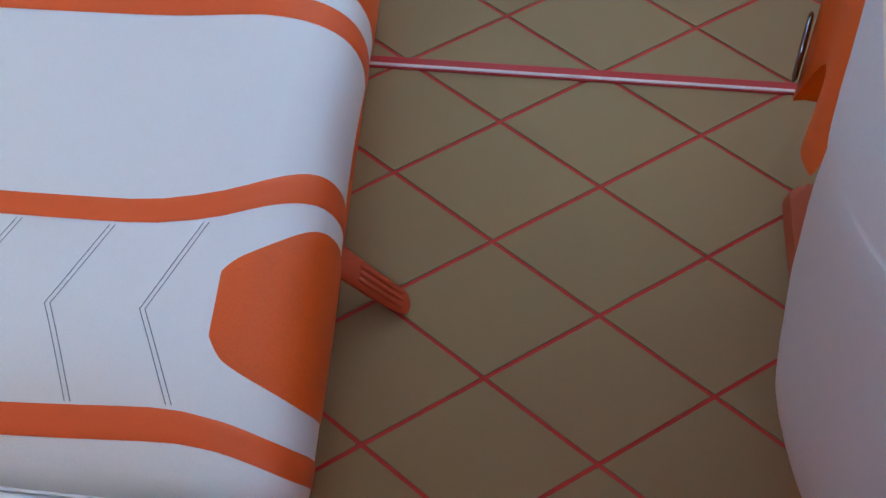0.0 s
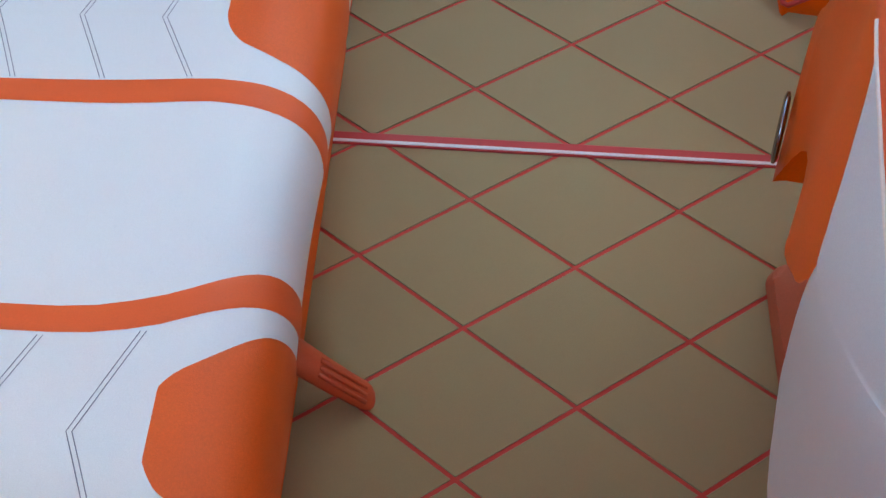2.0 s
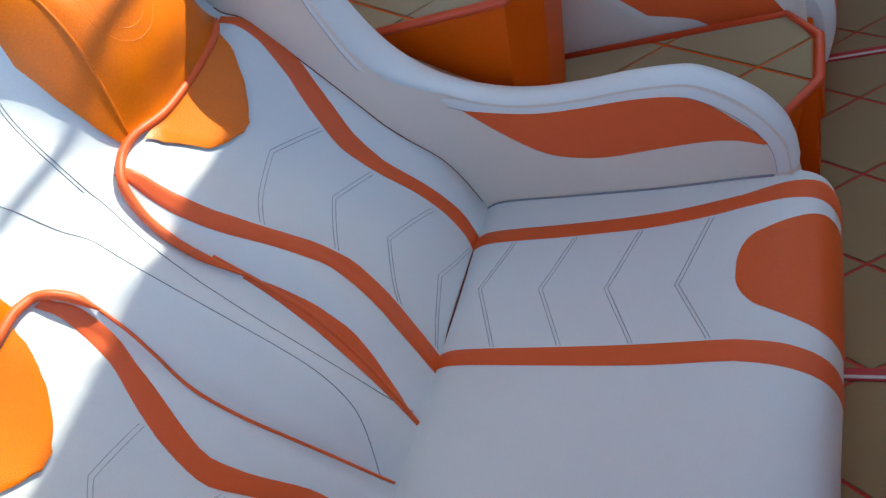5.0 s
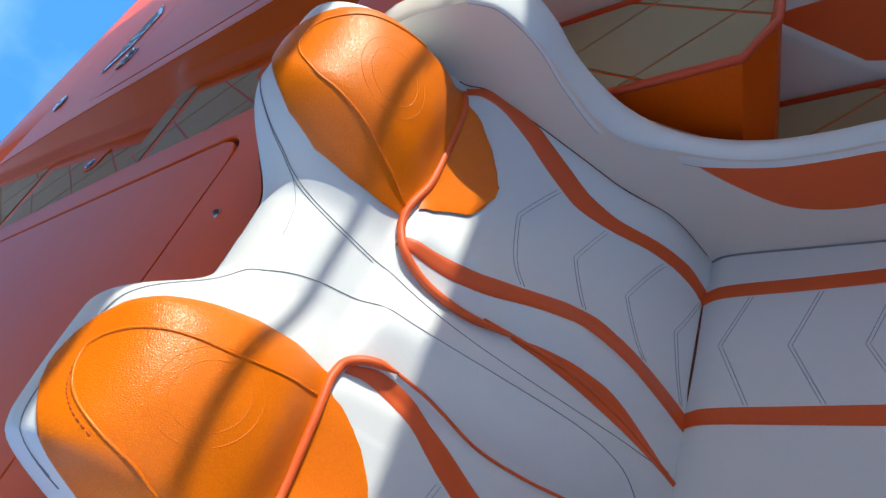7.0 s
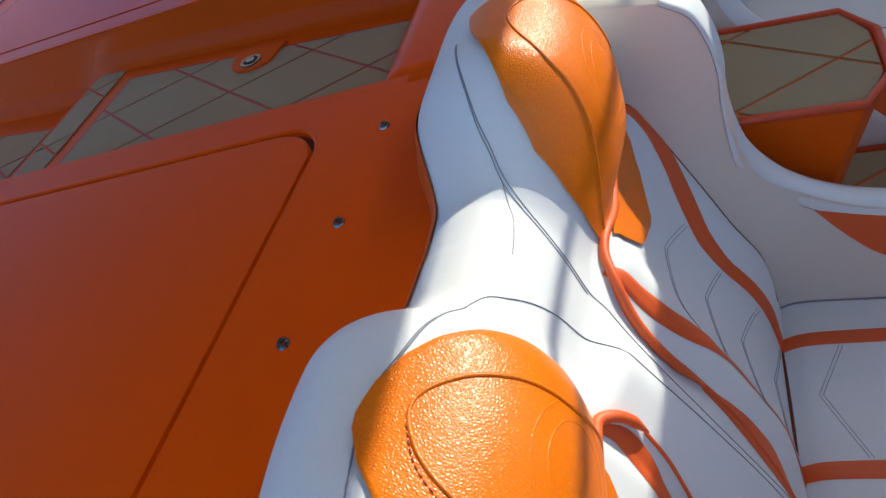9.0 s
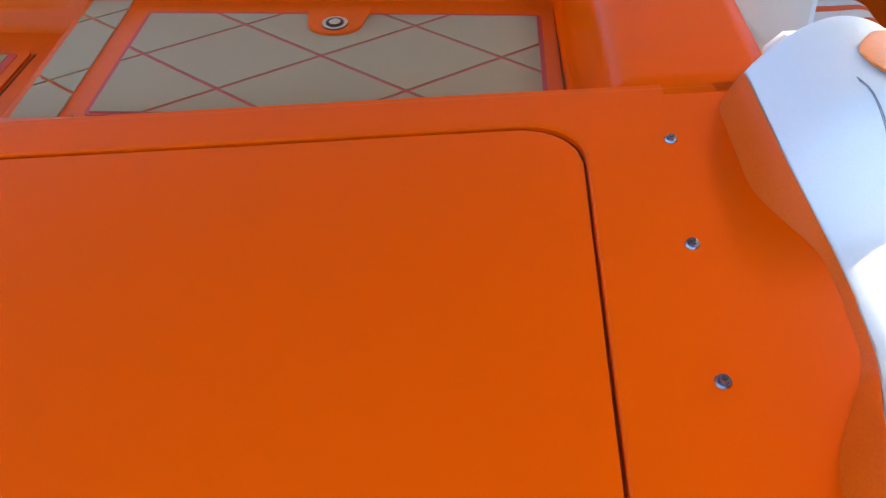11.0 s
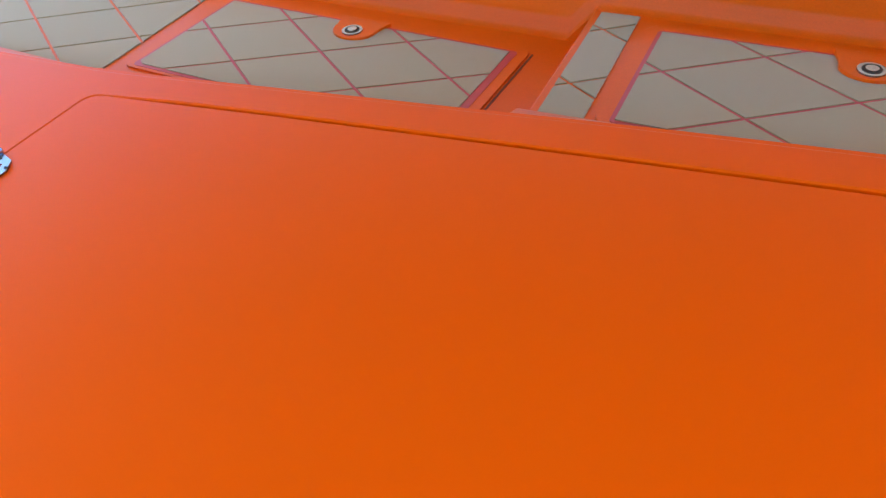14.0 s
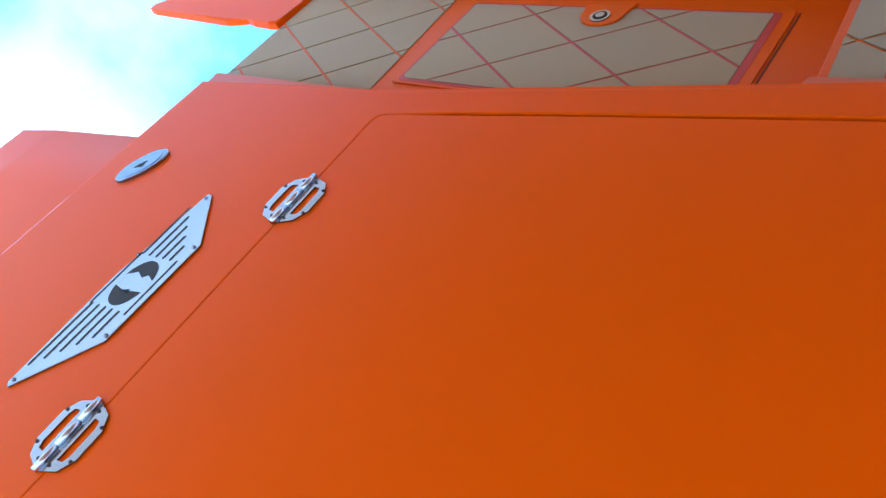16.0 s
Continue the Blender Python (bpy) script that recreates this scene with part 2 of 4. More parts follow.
def foam_tiles(parent, region, origin, z, hx=0.2, hy=0.13, thick=0.0035, name="tile"):
    """Foam diamonds, twice hx by hy, inside a convex region, each its own piece, on a red sheet that shows in the grooves."""
    xs, ys = [p[0] for p in region], [p[1] for p in region]
    side = math.hypot(hx, hy)
    gx, gy = GAP * side / hy, GAP * side / hx
    for i in range(math.floor((min(xs) - origin[0]) / hx) - 1, math.ceil((max(xs) - origin[0]) / hx) + 2):
        for j in range(math.floor((min(ys) - origin[1]) / hy) - 1, math.ceil((max(ys) - origin[1]) / hy) + 2):
            if (i + j) % 2:
                continue
            cx, cy = origin[0] + i * hx, origin[1] + j * hy
            diamond = [(cx + hx - gx, cy), (cx, cy + hy - gy), (cx - hx + gx, cy), (cx, cy - hy + gy)]
            cut = clip(diamond, region)
            if len(cut) < 3:
                continue
            area = 0.5 * abs(sum(a[0] * b[1] - b[0] * a[1] for a, b in zip(cut, cut[1:] + cut[:1])))
            if area < 2e-5:
                continue
            local = [(x - cx, y - cy) for x, y in cut]
            key = tuple((round(x, 4), round(y, 4)) for x, y in local) + (thick,)
            if key not in TILE_MESH:
                m = len(local)
                inner = [(x * 0.994, y * 0.994) for x, y in local]
                verts = [(x, y, 0) for x, y in local] + [(x, y, thick - 0.0015) for x, y in local] + [(x, y, thick) for x, y in inner]
                faces = [tuple(range(2 * m, 3 * m))]
                for r in (0, m):
                    faces += [(r + k, r + (k + 1) % m, r + m + (k + 1) % m, r + m + k) for k in range(m)]
                me = mesh_of(name, verts, faces, False)
                me.materials.append(FOAM)
                TILE_MESH[key] = me
            ob = part(name, TILE_MESH[key], FOAM, parent)
            ob.location = (cx, cy, z)


floor = tagged(part("floor", box_bm(-1.3, 2.6, -1.9, 3.1, -0.08, -0.006), GROOVE), "cockpit floor of beige foam diamonds with red grooves", "floor", kind="structure")
SEAM = (0.122, 2 * MID - 0.122)
for y in SEAM:
    seam = thing("floor_seam", "red edged joint strip with a pale insert in the floor", "joint strip", "joints of the cockpit floor")
    part("edge_strip", box_bm(-1.2, 1.6, y - 0.014, y + 0.014, -0.006, 0.0025, 0.002), PIPING, seam)
    part("insert", box_bm(-1.2, 1.6, y - 0.0105, y - 0.0035, -0.004, 0.0045, 0.001), TRACK, seam, "pale plastic insert")
FLOOR_REGIONS = [(-1.9, SEAM[0] - 0.013), (SEAM[0] + 0.013, SEAM[1] - 0.013), (SEAM[1] + 0.013, 3.1)]

# ---- structure: stern deck, centre walkway, hull ----
def deck_z(x):
    return 1.115 + 0.062 * (x + 1.7)


def on_deck(v):
    return Vector((v.x, v.y, v.z + deck_z(v.x)))


def mirrored(ob):
    """The same thing on the other side of the centre line."""
    made = {}
    for o in (ob, *ob.children_recursive):
        d = None
        if o.type == "MESH":
            d = o.data.copy()
            d.transform(Matrix.Scale(-1, 4, (0, 1, 0)))
            d.flip_normals()
        c = o.copy()
        if d:
            c.data = d
        scene.collection.objects.link(c)
        made[o] = c
        c.parent = made.get(o.parent, o.parent)
        m = o.matrix_basis.copy()
        c.matrix_basis = Matrix.Scale(-1, 4, (0, 1, 0)) @ m @ Matrix.Scale(-1, 4, (0, 1, 0))
    made[ob].matrix_basis = Matrix.Translation((0, 2 * MID, 0)) @ made[ob].matrix_basis
    return made[ob]


EDGE = 0.245
EDGE_LINE = [(-4.75, 0.245), (-4.55, 0.240), (-4.20, 0.226), (-4.03, 0.215), (-3.87, 0.207), (-3.57, 0.215), (-3.38, 0.222), (-3.0, 0.232), (-2.7, 0.243), (-2.315, 0.249), (-1.885, 0.252), (-1.5, 0.254)]
HATCH_BOW = [(-3.80, -0.028), (-3.72, -0.026), (-3.31, -0.012), (-2.77, 0.0), (-2.30, 0.007), (-1.98, 0.014), (-1.82, 0.015)]


def edge_y(x):
    """The inner edge of the stern deck beside the walkway, slightly bowed."""
    return sum(along(EDGE_LINE, x + 0.02 * k) for k in range(-3, 4)) / 7


HATCH = (-3.808, -1.824, -1.22, 0.133)


def hatch_outline(aft, fore, side):
    """The hatch's outline, grown by those gaps: wide curves at the bench, nearly square at the hinges."""
    x0, x1, y0, y1 = HATCH
    x0, x1 = x0 - aft, x1 + fore
    slant = 0.032
    pts = []
    for cx, cy, a, r in ((x1, y1 + side, 0, 0.085), (x0, y1 + side * 0.12, 90, 0.03), (x0, y0 - side * 0.12, 180, 0.03), (x1 - slant, y0 - side, 270, 0.085)):
        sx, sy = (1 if cx > -3.0 else -1), (1 if cy > -0.5 else -1)
        if (sx, sy) == (-1, 1):
            pts += [(x1 - 0.085 - (x1 - x0 - 0.325) * k / 14, y1 + side) for k in range(1, 14)]
            pts.append((x0 + 0.24, y1 + side))
        pts += [(cx - sx * r + r * math.cos(radians(a + 11.25 * k)), cy - sy * r + r * math.sin(radians(a + 11.25 * k))) for k in range(9)]
        if (sx, sy) == (-1, -1):
            pts.append((x0 + 0.24, y0 - side))
    return [(x, y + along(HATCH_BOW, x) if y > -0.1 else y) for x, y in pts]


def ring_mesh(inner, outer, drop_in=0.012, drop_out=0.05):
    """A deck surface between two loops of as many points, with its inner and outer walls."""
    n = len(inner)
    verts = [(x, y, -drop_in) for x, y in inner] + [(x, y, -0.003) for x, y in inner]
    cx, cy = sum(p[0] for p in inner) / n, sum(p[1] for p in inner) / n
    verts += [(x + 0.003 * (1 if x > cx else -1), y + 0.003 * (1 if y > cy else -1), 0.0) for x, y in inner]
    verts += [(x, y, 0.0) for x, y in outer] + [(x, y, -drop_out) for x, y in outer]
    faces = []
    for r in range(4):
        faces += [(r * n + k, r * n + (k + 1) % n, (r + 1) * n + (k + 1) % n, (r + 1) * n + k) for k in range(n)]
    return verts, faces


def deck_side():
    deck = tagged(new("stern_deck"), "glossy orange moulded stern deck behind the bench", "deck", kind="structure")
    x0, x1, y0, y1 = HATCH
    inner = hatch_outline(0.0025, 0.006, 0.012)
    X0, X1, Y0, Y1 = -4.675, -1.515, -1.75, EDGE
    outer = []
    for x, y in inner:
        cx, cy = (x0 + x1) / 2, (y0 + y1) / 2
        u, v = (x - cx) / ((x1 - x0) / 2), (y - cy) / ((y1 - y0) / 2)
        k = 1 / max(abs(u), abs(v))
        u, v = u * k, v * k
        x, y = X0 + (u + 1) / 2 * (X1 - X0), Y0 + (v + 1) / 2 * (Y1 - Y0)
        outer.append((x, edge_y(x) if y > Y1 - 0.03 else y))
    verts, faces = ring_mesh(inner, outer)
    verts = [on_deck(Vector(p)) for p in verts]
    me = mesh_of("deck_skin", verts, faces, False)
    part("deck_skin", me, GEL, deck)
    # the wall down to the centre walkway, with a rounded shoulder
    rows = []
    for x in [-4.674 + 0.081 * i for i in range(41)]:
        z = deck_z(x)
        foot = 0.955 if x > -2.9 else 0.862
        e = edge_y(x)
        prof = [(e - 0.012, z + 0.0005), (e, z - 0.003), (e + 0.008, z - 0.011), (e + 0.058, foot + 0.060), (e + 0.068, foot + 0.054), (e + 0.076, foot + 0.046), (e + 0.080, foot + 0.014), (e + 0.088, foot + 0.004), (e + 0.10, foot), (e + 0.102, foot - 0.16)]
        rows.append([(x, y, zz) for y, zz in prof])
    wall = grid("inner_wall", rows, GELMATT, deck, flip=True)
    wall.modifiers.new("edges", "EDGE_SPLIT").split_angle = radians(50)
    # the hull side beyond the outer edge
    rows = [[(x, -1.748, deck_z(x) - 0.001), (x, -1.80, deck_z(x) - 0.05), (x, -1.78, 0.4), (x, -1.55, -0.5)] for x in (-5.45, -4.4, -3.5, -2.5, -1.5, 0, 1.5, 2.6)]
    grid("hull_side", rows, GEL, deck)
    # the quarter that reaches on past the deck's end
    rows = [[(x, -1.75, deck_z(x) - d), (x, -1.0, deck_z(x) - d), (x, -0.30, deck_z(x) - d), (x, -0.045 - 0.012 * max(0, k - 2), deck_z(x) - d), (x, -0.035 - 0.012 * max(0, k - 2), deck_z(x) - d - 0.012), (x, -0.03 - 0.012 * max(0, k - 2), 0.55)] for k, (x, d) in enumerate(((-4.676, 0.0), (-4.9, 0.0), (-5.2, 0.0), (-5.43, 0.002), (-5.445, 0.02), (-5.45, 0.3)))]
    grid("stern_quarter", rows, GEL, deck, flip=True)
    rows = [[(-4.677, y, deck_z(-4.677) - d) for y in (-0.05, 0.05, 0.15, EDGE)] for d in (0.001, 0.012, 0.4)]
    grid("stern_face", rows, GEL, deck)
    return deck


near_deck = deck_side()


def engine_hatch():
    hatch = thing("engine_hatch", "large orange glossy hatch lid with rounded corners, closed", "hatch", "hatches of the stern deck")
    part("lid", prism_bm(hatch_outline(0, 0, 0), -0.02, 0.0, 0.004, 3, on_deck), GEL, hatch)
    part("seal", prism_bm(hatch_outline(0.02, 0.02, 0.02), -0.03, -0.014, place=on_deck), SEAL_SHADE, hatch, "dark rubber seal")
    return hatch


def hinge(x, y):
    """Polished hinge whose pin lies across the boat; two slotted leaves."""
    h = thing("hinge", "polished steel hinge with two slotted leaves", "hinge", "hinges of the hatches")
    z = deck_z(x)
    for s in (-1, 1):
        out = [(0.006, -0.075), (0.052, -0.060), (0.074, -0.030), (0.074, 0.030), (0.052, 0.060), (0.006, 0.075)]
        slot = [(0.028, -0.045), (0.046, -0.043), (0.052, -0.030), (0.052, 0.030), (0.046, 0.043), (0.028, 0.045)]
        n = len(out)
        verts = [(s * u * 0.95, v, zz) for zz in (0.001, 0.005) for u, v in out] + [(s * u * 0.95, v, zz) for zz in (0.001, 0.005) for u, v in slot]
        faces = []
        for k in range(n):
            j = (k + 1) % n
            faces += [(n + k, n + j, 3 * n + j, 3 * n + k), (k, j, n + j, n + k), (2 * n + k, 3 * n + k, 3 * n + j, 2 * n + j)]
        me = mesh_of("leaf", verts, faces, False)
        me.transform(Matrix.Translation((x, y, z)) @ Matrix.Rotation(-0.062, 4, "Y"))
        part("leaf", me, STEEL, h)
        for u, v in ((0.020, -0.058), (0.020, 0.058), (0.062, -0.036), (0.062, 0.036)):
            bm = bmesh.new()
            bmesh.ops.create_cone(bm, cap_ends=True, segments=8, radius1=0.004, radius2=0.003, depth=0.002, matrix=Matrix.Translation((x + s * u, y + v, z + 0.0062 + s * u * 0.062)))
            part("screw", bm, DARK, h)
    for k, (a, b) in enumerate(((-0.078, -0.028), (-0.026, 0.026), (0.028, 0.078))):
        tube("knuckle", [(x, y + a, z + 0.008), (x, y + b, z + 0.008)], 0.0075, BRIGHT, h, sides=12)
    return h


def vent_grille():
    """Pointed steel vent with slots and a round cut-out badge."""
    g = thing("vent_grille", "long pointed polished steel vent grille with dark slots", "vent grille", "vents of the stern deck")
    out = [(-4.105, -0.233), (-4.088, -0.236), (-3.962, -0.386), (-3.966, -0.665), (-4.115, -0.830), (-4.128, -0.822), (-4.136, -0.523)]
    part("plate", prism_bm(out, 0.0015, 0.006, 0.001, 1, on_deck), STEEL, g)
    for k in range(5):
        x = -4.118 + 0.027 * k
        for a, b in ((-0.285 - 0.028 * k, -0.445), (-0.595, -0.775 + 0.026 * k)):
            part("slot", prism_bm(rounded(x - 0.0035, x + 0.0035, min(a, b), max(a, b), 0.003, 3), 0.0062, 0.0068, place=on_deck), DARK, g)
    for x in (-4.125, -3.985):
        part("slot", prism_bm(rounded(x - 0.0025, x + 0.0025, -0.60, -0.44, 0.002, 3), 0.0062, 0.0068, place=on_deck), DARK, g)
    cx, cy = -4.052, -0.522
    for s in (-1, 1):
        arc = [(cx + 0.052 * math.cos(radians(a)), cy + s * 0.066 * math.sin(radians(a))) for a in range(15, 166, 15)]
        arc += [(cx - 0.020 * s, cy + s * 0.030), (cx + 0.008, cy + s * 0.018), (cx + 0.024 * s, cy + s * 0.028)]
        part("badge_opening", prism_bm(arc, 0.0062, 0.0069, place=on_deck), DARK, g, "dark half round cut-out")
    for x, y in ((-4.098, -0.248), (-3.975, -0.395), (-3.977, -0.655), (-4.116, -0.812), (-4.128, -0.45)):
        bm = bmesh.new()
        bmesh.ops.create_uvsphere(bm, u_segments=10, v_segments=6, radius=0.005, matrix=Matrix.Translation((x, y, deck_z(x) + 0.006)))
        part("rivet", bm, STEEL, g)
    return g


def filler_cap():
    c = thing("filler_cap", "oval polished steel filler cap with an embossed mark", "filler cap", "caps of the stern deck")
    a = radians(55)
    oval = lambda r: [(-4.487 + r * (0.083 * math.cos(t) * math.cos(a) - 0.047 * math.sin(t) * math.sin(a)), -0.166 + r * (0.083 * math.cos(t) * math.sin(a) + 0.047 * math.sin(t) * math.cos(a))) for t in [2 * math.pi * k / 28 for k in range(28)]]
    part("rim", prism_bm(oval(1.0), 0.0, 0.010, 0.003, 2, on_deck), STEEL, c)
    part("face", prism_bm(oval(0.80), 0.0102, 0.0115, 0.001, 1, on_deck), STEEL, c)
    part("mark", prism_bm([(-4.50, -0.185), (-4.47, -0.175), (-4.475, -0.15), (-4.49, -0.165)], 0.0116, 0.0125, place=on_deck), DARK, c)
    return c


def deck_screw(x, y):
    s = thing("deck_stud", "small steel snap stud on the deck", "stud", "snap studs behind the bench")
    z = deck_z(x)
    for r, h, m, nm in ((0.010, 0.003, STEEL, "flange"), (0.0065, 0.007, STEEL, "post"), (0.0038, 0.0075, DARK, "socket")):
        bm = bmesh.new()
        bmesh.ops.create_cone(bm, cap_ends=True, segments=16, radius1=r, radius2=r * 0.85, depth=h, matrix=Matrix.Translation((x, y, z + h / 2)))
        part(nm, bm, m, s)
    return s


side_things = [engine_hatch(), hinge(-3.815, -0.210), hinge(-3.828, -0.848), vent_grille(), filler_cap()]
side_things += [deck_screw(x, y) for x, y in ((-1.69, 0.108), (-1.703, -0.113), (-1.713, -0.325))]

# centre walkway floor
walk_floor = tagged(part("walkway_floor", box_bm(-2.90, -1.62, EDGE + 0.05, 2 * MID - EDGE - 0.05, 0.80, 0.955, 0.004), GELMATT), "orange moulded walkway between the two stern decks", "walkway", kind="structure")
part("aft_floor", box_bm(-4.75, -2.90, EDGE + 0.05, 2 * MID - EDGE - 0.05, 0.70, 0.862, 0.004), GELMATT, walk_floor)


rows = []
for x, z in spline([(-1.797, 0.956), (-1.784, 0.972), (-1.768, 1.030), (-1.750, 1.085), (-1.722, deck_z(-1.722) - 0.004), (-1.68, deck_z(-1.68)), (-1.60, deck_z(-1.60)), (-1.50, deck_z(-1.50))], 4):
    rows.append([(x, EDGE - 0.02 + (2 * MID - 2 * EDGE + 0.04) * k / 12, z) for k in range(13)] )
grid("end_ramp", rows, GEL, walk_floor, "glossy orange ramp up to the bench", flip=True, thick=0.05)


def locker(x0, x1, z, latch_x, latch_y, far, pivot, turn):
    """A locker lid inlaid with foam, turned slightly about a pivot to follow the walkway."""
    place = Matrix.Translation((*pivot, 0)) @ Matrix.Rotation(radians(turn), 4, "Z") @ Matrix.Translation((-pivot[0], -pivot[1], 0))
    lid = thing("locker_lid", "orange locker lid inlaid with beige foam and a steel latch", "locker lid", "lockers of the walkway")
    lid.matrix_basis = place
    part("lid", prism_bm(rounded(x0, x1, 0.365, far + 0.035, 0.03), z, z + 0.006, 0.003, 2), GELMATT, lid)
    part("end_gap", box_bm(x1 + 0.005, x1 + 0.010, 0.38, far + 0.02, z - 0.004, z + 0.0012), SEAL_SHADE, lid)
    part("edge_trim", prism_bm(rounded(x0 + 0.030, x1 - 0.027, 0.375, far + 0.010, 0.012), z + 0.004, z + 0.0072, 0.001, 1), PIPING, lid, "red edge of the foam inlay")
    tab = [(latch_x + 0.062 * math.cos(radians(a)), latch_y + 0.010 + 0.050 * math.sin(radians(a))) for a in range(180, 361, 12)]
    part("latch_pad", prism_bm([*tab, (latch_x + 0.064, latch_y + 0.03), (latch_x + 0.076, far + 0.02), (latch_x - 0.076, far + 0.02), (latch_x - 0.064, latch_y + 0.03)], z + 0.005, z + 0.0165, 0.002, 2), GELMATT, lid)
    latch = thing("latch", "round flush steel lift latch", "latch", "latches of the lockers")
    latch.matrix_basis = place
    for r, h, m, nm in ((0.030, 0.020, STEEL, "ring"), (0.021, 0.021, DARK, "recess"), (0.014, 0.0225, STEEL, "pull")):
        bm = bmesh.new()
        bmesh.ops.create_cone(bm, cap_ends=True, segments=24, radius1=r, radius2=r * 0.94, depth=0.012, matrix=Matrix.Translation((latch_x, latch_y, z + h - 0.006)))
        part(nm, bm, m, latch)
    return lid


FORE_PIVOT, AFT_PIVOT = (-2.302, 0.595), (-3.552, 0.610)
lid_fore = locker(-2.762, -1.805, 0.955, -2.289, 0.716, 0.772, FORE_PIVOT, -1.0)
lid_aft = locker(-4.025, -3.045, 0.862, -3.528, 0.728, 0.782, AFT_PIVOT, -3.5)

# the bulkheads behind the benches, under the deck
for y0, y1 in ((-1.25, 0.30), (2 * MID - 0.30, 2 * MID + 1.25)):
    tagged(part("bulkhead", box_bm(-1.56, -1.53, y0, y1, 0.0, 1.06, 0.004), GELMATT), "orange moulded bulkhead behind the bench", "bulkhead", kind="structure")

# added unseen cockpit walls, front and sides, that cut light on the floor
tagged(part("cockpit_front", prism_bm([(1.95, -1.25), (2.05, -1.25), (2.05, 2 * MID + 1.25), (1.95, 2 * MID + 1.25)], 0.0, 1.05, 0.02, 2), GELMATT), "added unseen orange wall that cuts light from the front", "cockpit front", kind="structure")
for y0, y1, top in ((-1.75, -1.25, 1.18), (2 * MID + 1.25, 2 * MID + 1.75, 0.95)):
    tagged(part("cockpit_side", prism_bm([(-1.52, y0), (2.4, y0), (2.4, y1), (-1.52, y1)], 0.0, top, 0.03, 3), GELMATT), "added unseen orange cockpit wall that cuts low side light", "cockpit side", kind="structure")
tagged(part("swim_platform", prism_bm([(-4.742, 0.83), (-4.752, 0.72), (-4.756, 0.668), (-4.80, 0.668), (-4.90, 0.684), (-4.947, 0.700), (-5.00, 0.690), (-5.06, 0.686), (-5.317, 0.722), (-5.62, 0.764), (-5.66, 0.775), (-5.66, 0.81), (-5.60, 0.85), (-5.3, 0.95), (-4.742, 1.10)], 0.855, 0.885, 0.012, 3), GEL), "glossy orange pointed moulding at the stern", "platform", kind="structure")

# ---- steps between the two benches ----
def step(name, front, back, half, z, drop, chamfer, label):
    s = thing(name, label, "step", "steps between the benches")
    out = [(back, MID - half), (front - chamfer, MID - half), (front, MID - half + 0.09), (front, MID + half - 0.09), (front - chamfer, MID + half), (back, MID + half)]
    lean = lambda v: Vector((v.x - (0.29 * (z - v.z) if v.x > back + 0.2 else 0.0), v.y, v.z))
    part("body", prism_bm(out, drop, z, 0.012, 3, lean), GELMATT, s)
    edge = [(x + 0.002 * (1 if x > back else 0), y) for x, y in out]
    rim = [(x, y, z + 0.002) for x, y in edge[1:5]]
    pts = [Vector((back, MID - half, z + 0.002)), *map(Vector, rim), Vector((back, MID + half, z + 0.002))]
    tube("rim", pts, 0.010, RIM, s, "orange red rounded rim", sides=8)
    return s, [(x - 0.012 if x == front else x, y) for x, y in out]


step_low, low_out = step("lower_step", -0.455, -1.02, 0.155, 0.396, 0.02, 0.062, "low step topped with beige foam, orange body, red rim")
step_high, high_out = step("upper_step", -0.885, -1.66, 0.165, 0.775, 0.30, 0.055, "upper step topped with beige foam, orange riser, red rim")


for y in (0.682, 2 * MID - 0.682):
    fin = [(-0.500, 0.378), (-0.458, 0.378), (-0.468, 0.26), (-0.476, 0.12), (-0.485, 0.012), (-0.492, 0.0), (-0.528, 0.0), (-0.532, 0.10)]
    bm = prism_bm([(x, z) for x, z in fin], -0.011, 0.011, 0.004, 2)
    bmesh.ops.transform(bm, matrix=Matrix.Translation((0, y, 0)) @ Matrix.Rotation(radians(90), 4, "X"), verts=bm.verts)
    part("fin", bm, GELMATT, step_low, "orange moulded fin")


# ---- rear bench ----
CUSHION = spline([(-1.165, 0.300), (-1.138, 0.350), (-1.102, 0.380), (-1.05, 0.392), (-0.90, 0.389), (-0.72, 0.387), (-0.56, 0.393), (-0.494, 0.387), (-0.450, 0.360), (-0.431, 0.305), (-0.434, 0.230), (-0.455, 0.150)], 6)
CUSH_N = len(CUSHION) - 1
END_NEAR, END_FAR = -0.785, 0.302
SEATS = (-0.5615, 0.058)


def cushion_at(y, s, lift=0.0):
    """The seat cushion's surface; s runs from the crease at the back over the front edge."""
    s = min(max(s, 0.0), 1.0) * CUSH_N
    i = min(int(s), CUSH_N - 1)
    p = CUSHION[i].lerp(CUSHION[i + 1], s - i)
    t = (CUSHION[i + 1] - CUSHION[i]).normalized()
    n = Vector((-t.y, t.x))
    if n.y < -0.2 and p.x < -0.5:
        n = -n
    # shallow hollow of each seat, a fall towards the ends
    h = 0.0
    for c in SEATS:
        h -= 0.010 * math.exp(-((y - c) / 0.11) ** 2) * math.exp(-((p.x + 0.82) / 0.22) ** 2)
    h += 0.006 * math.exp(-((y + 0.245) / 0.10) ** 2)
    edge = min(y - END_NEAR, END_FAR + 0.034 - y)
    h -= 0.026 * max(0.0, 1 - edge / 0.03) ** 2
    q = p + n * (h + lift)
    notch = 0.014 * math.exp(-((y + 0.245) / 0.13) ** 2) * ease((p.x + 0.60) / 0.12)
    return Vector((q.x - notch, y, q.y))


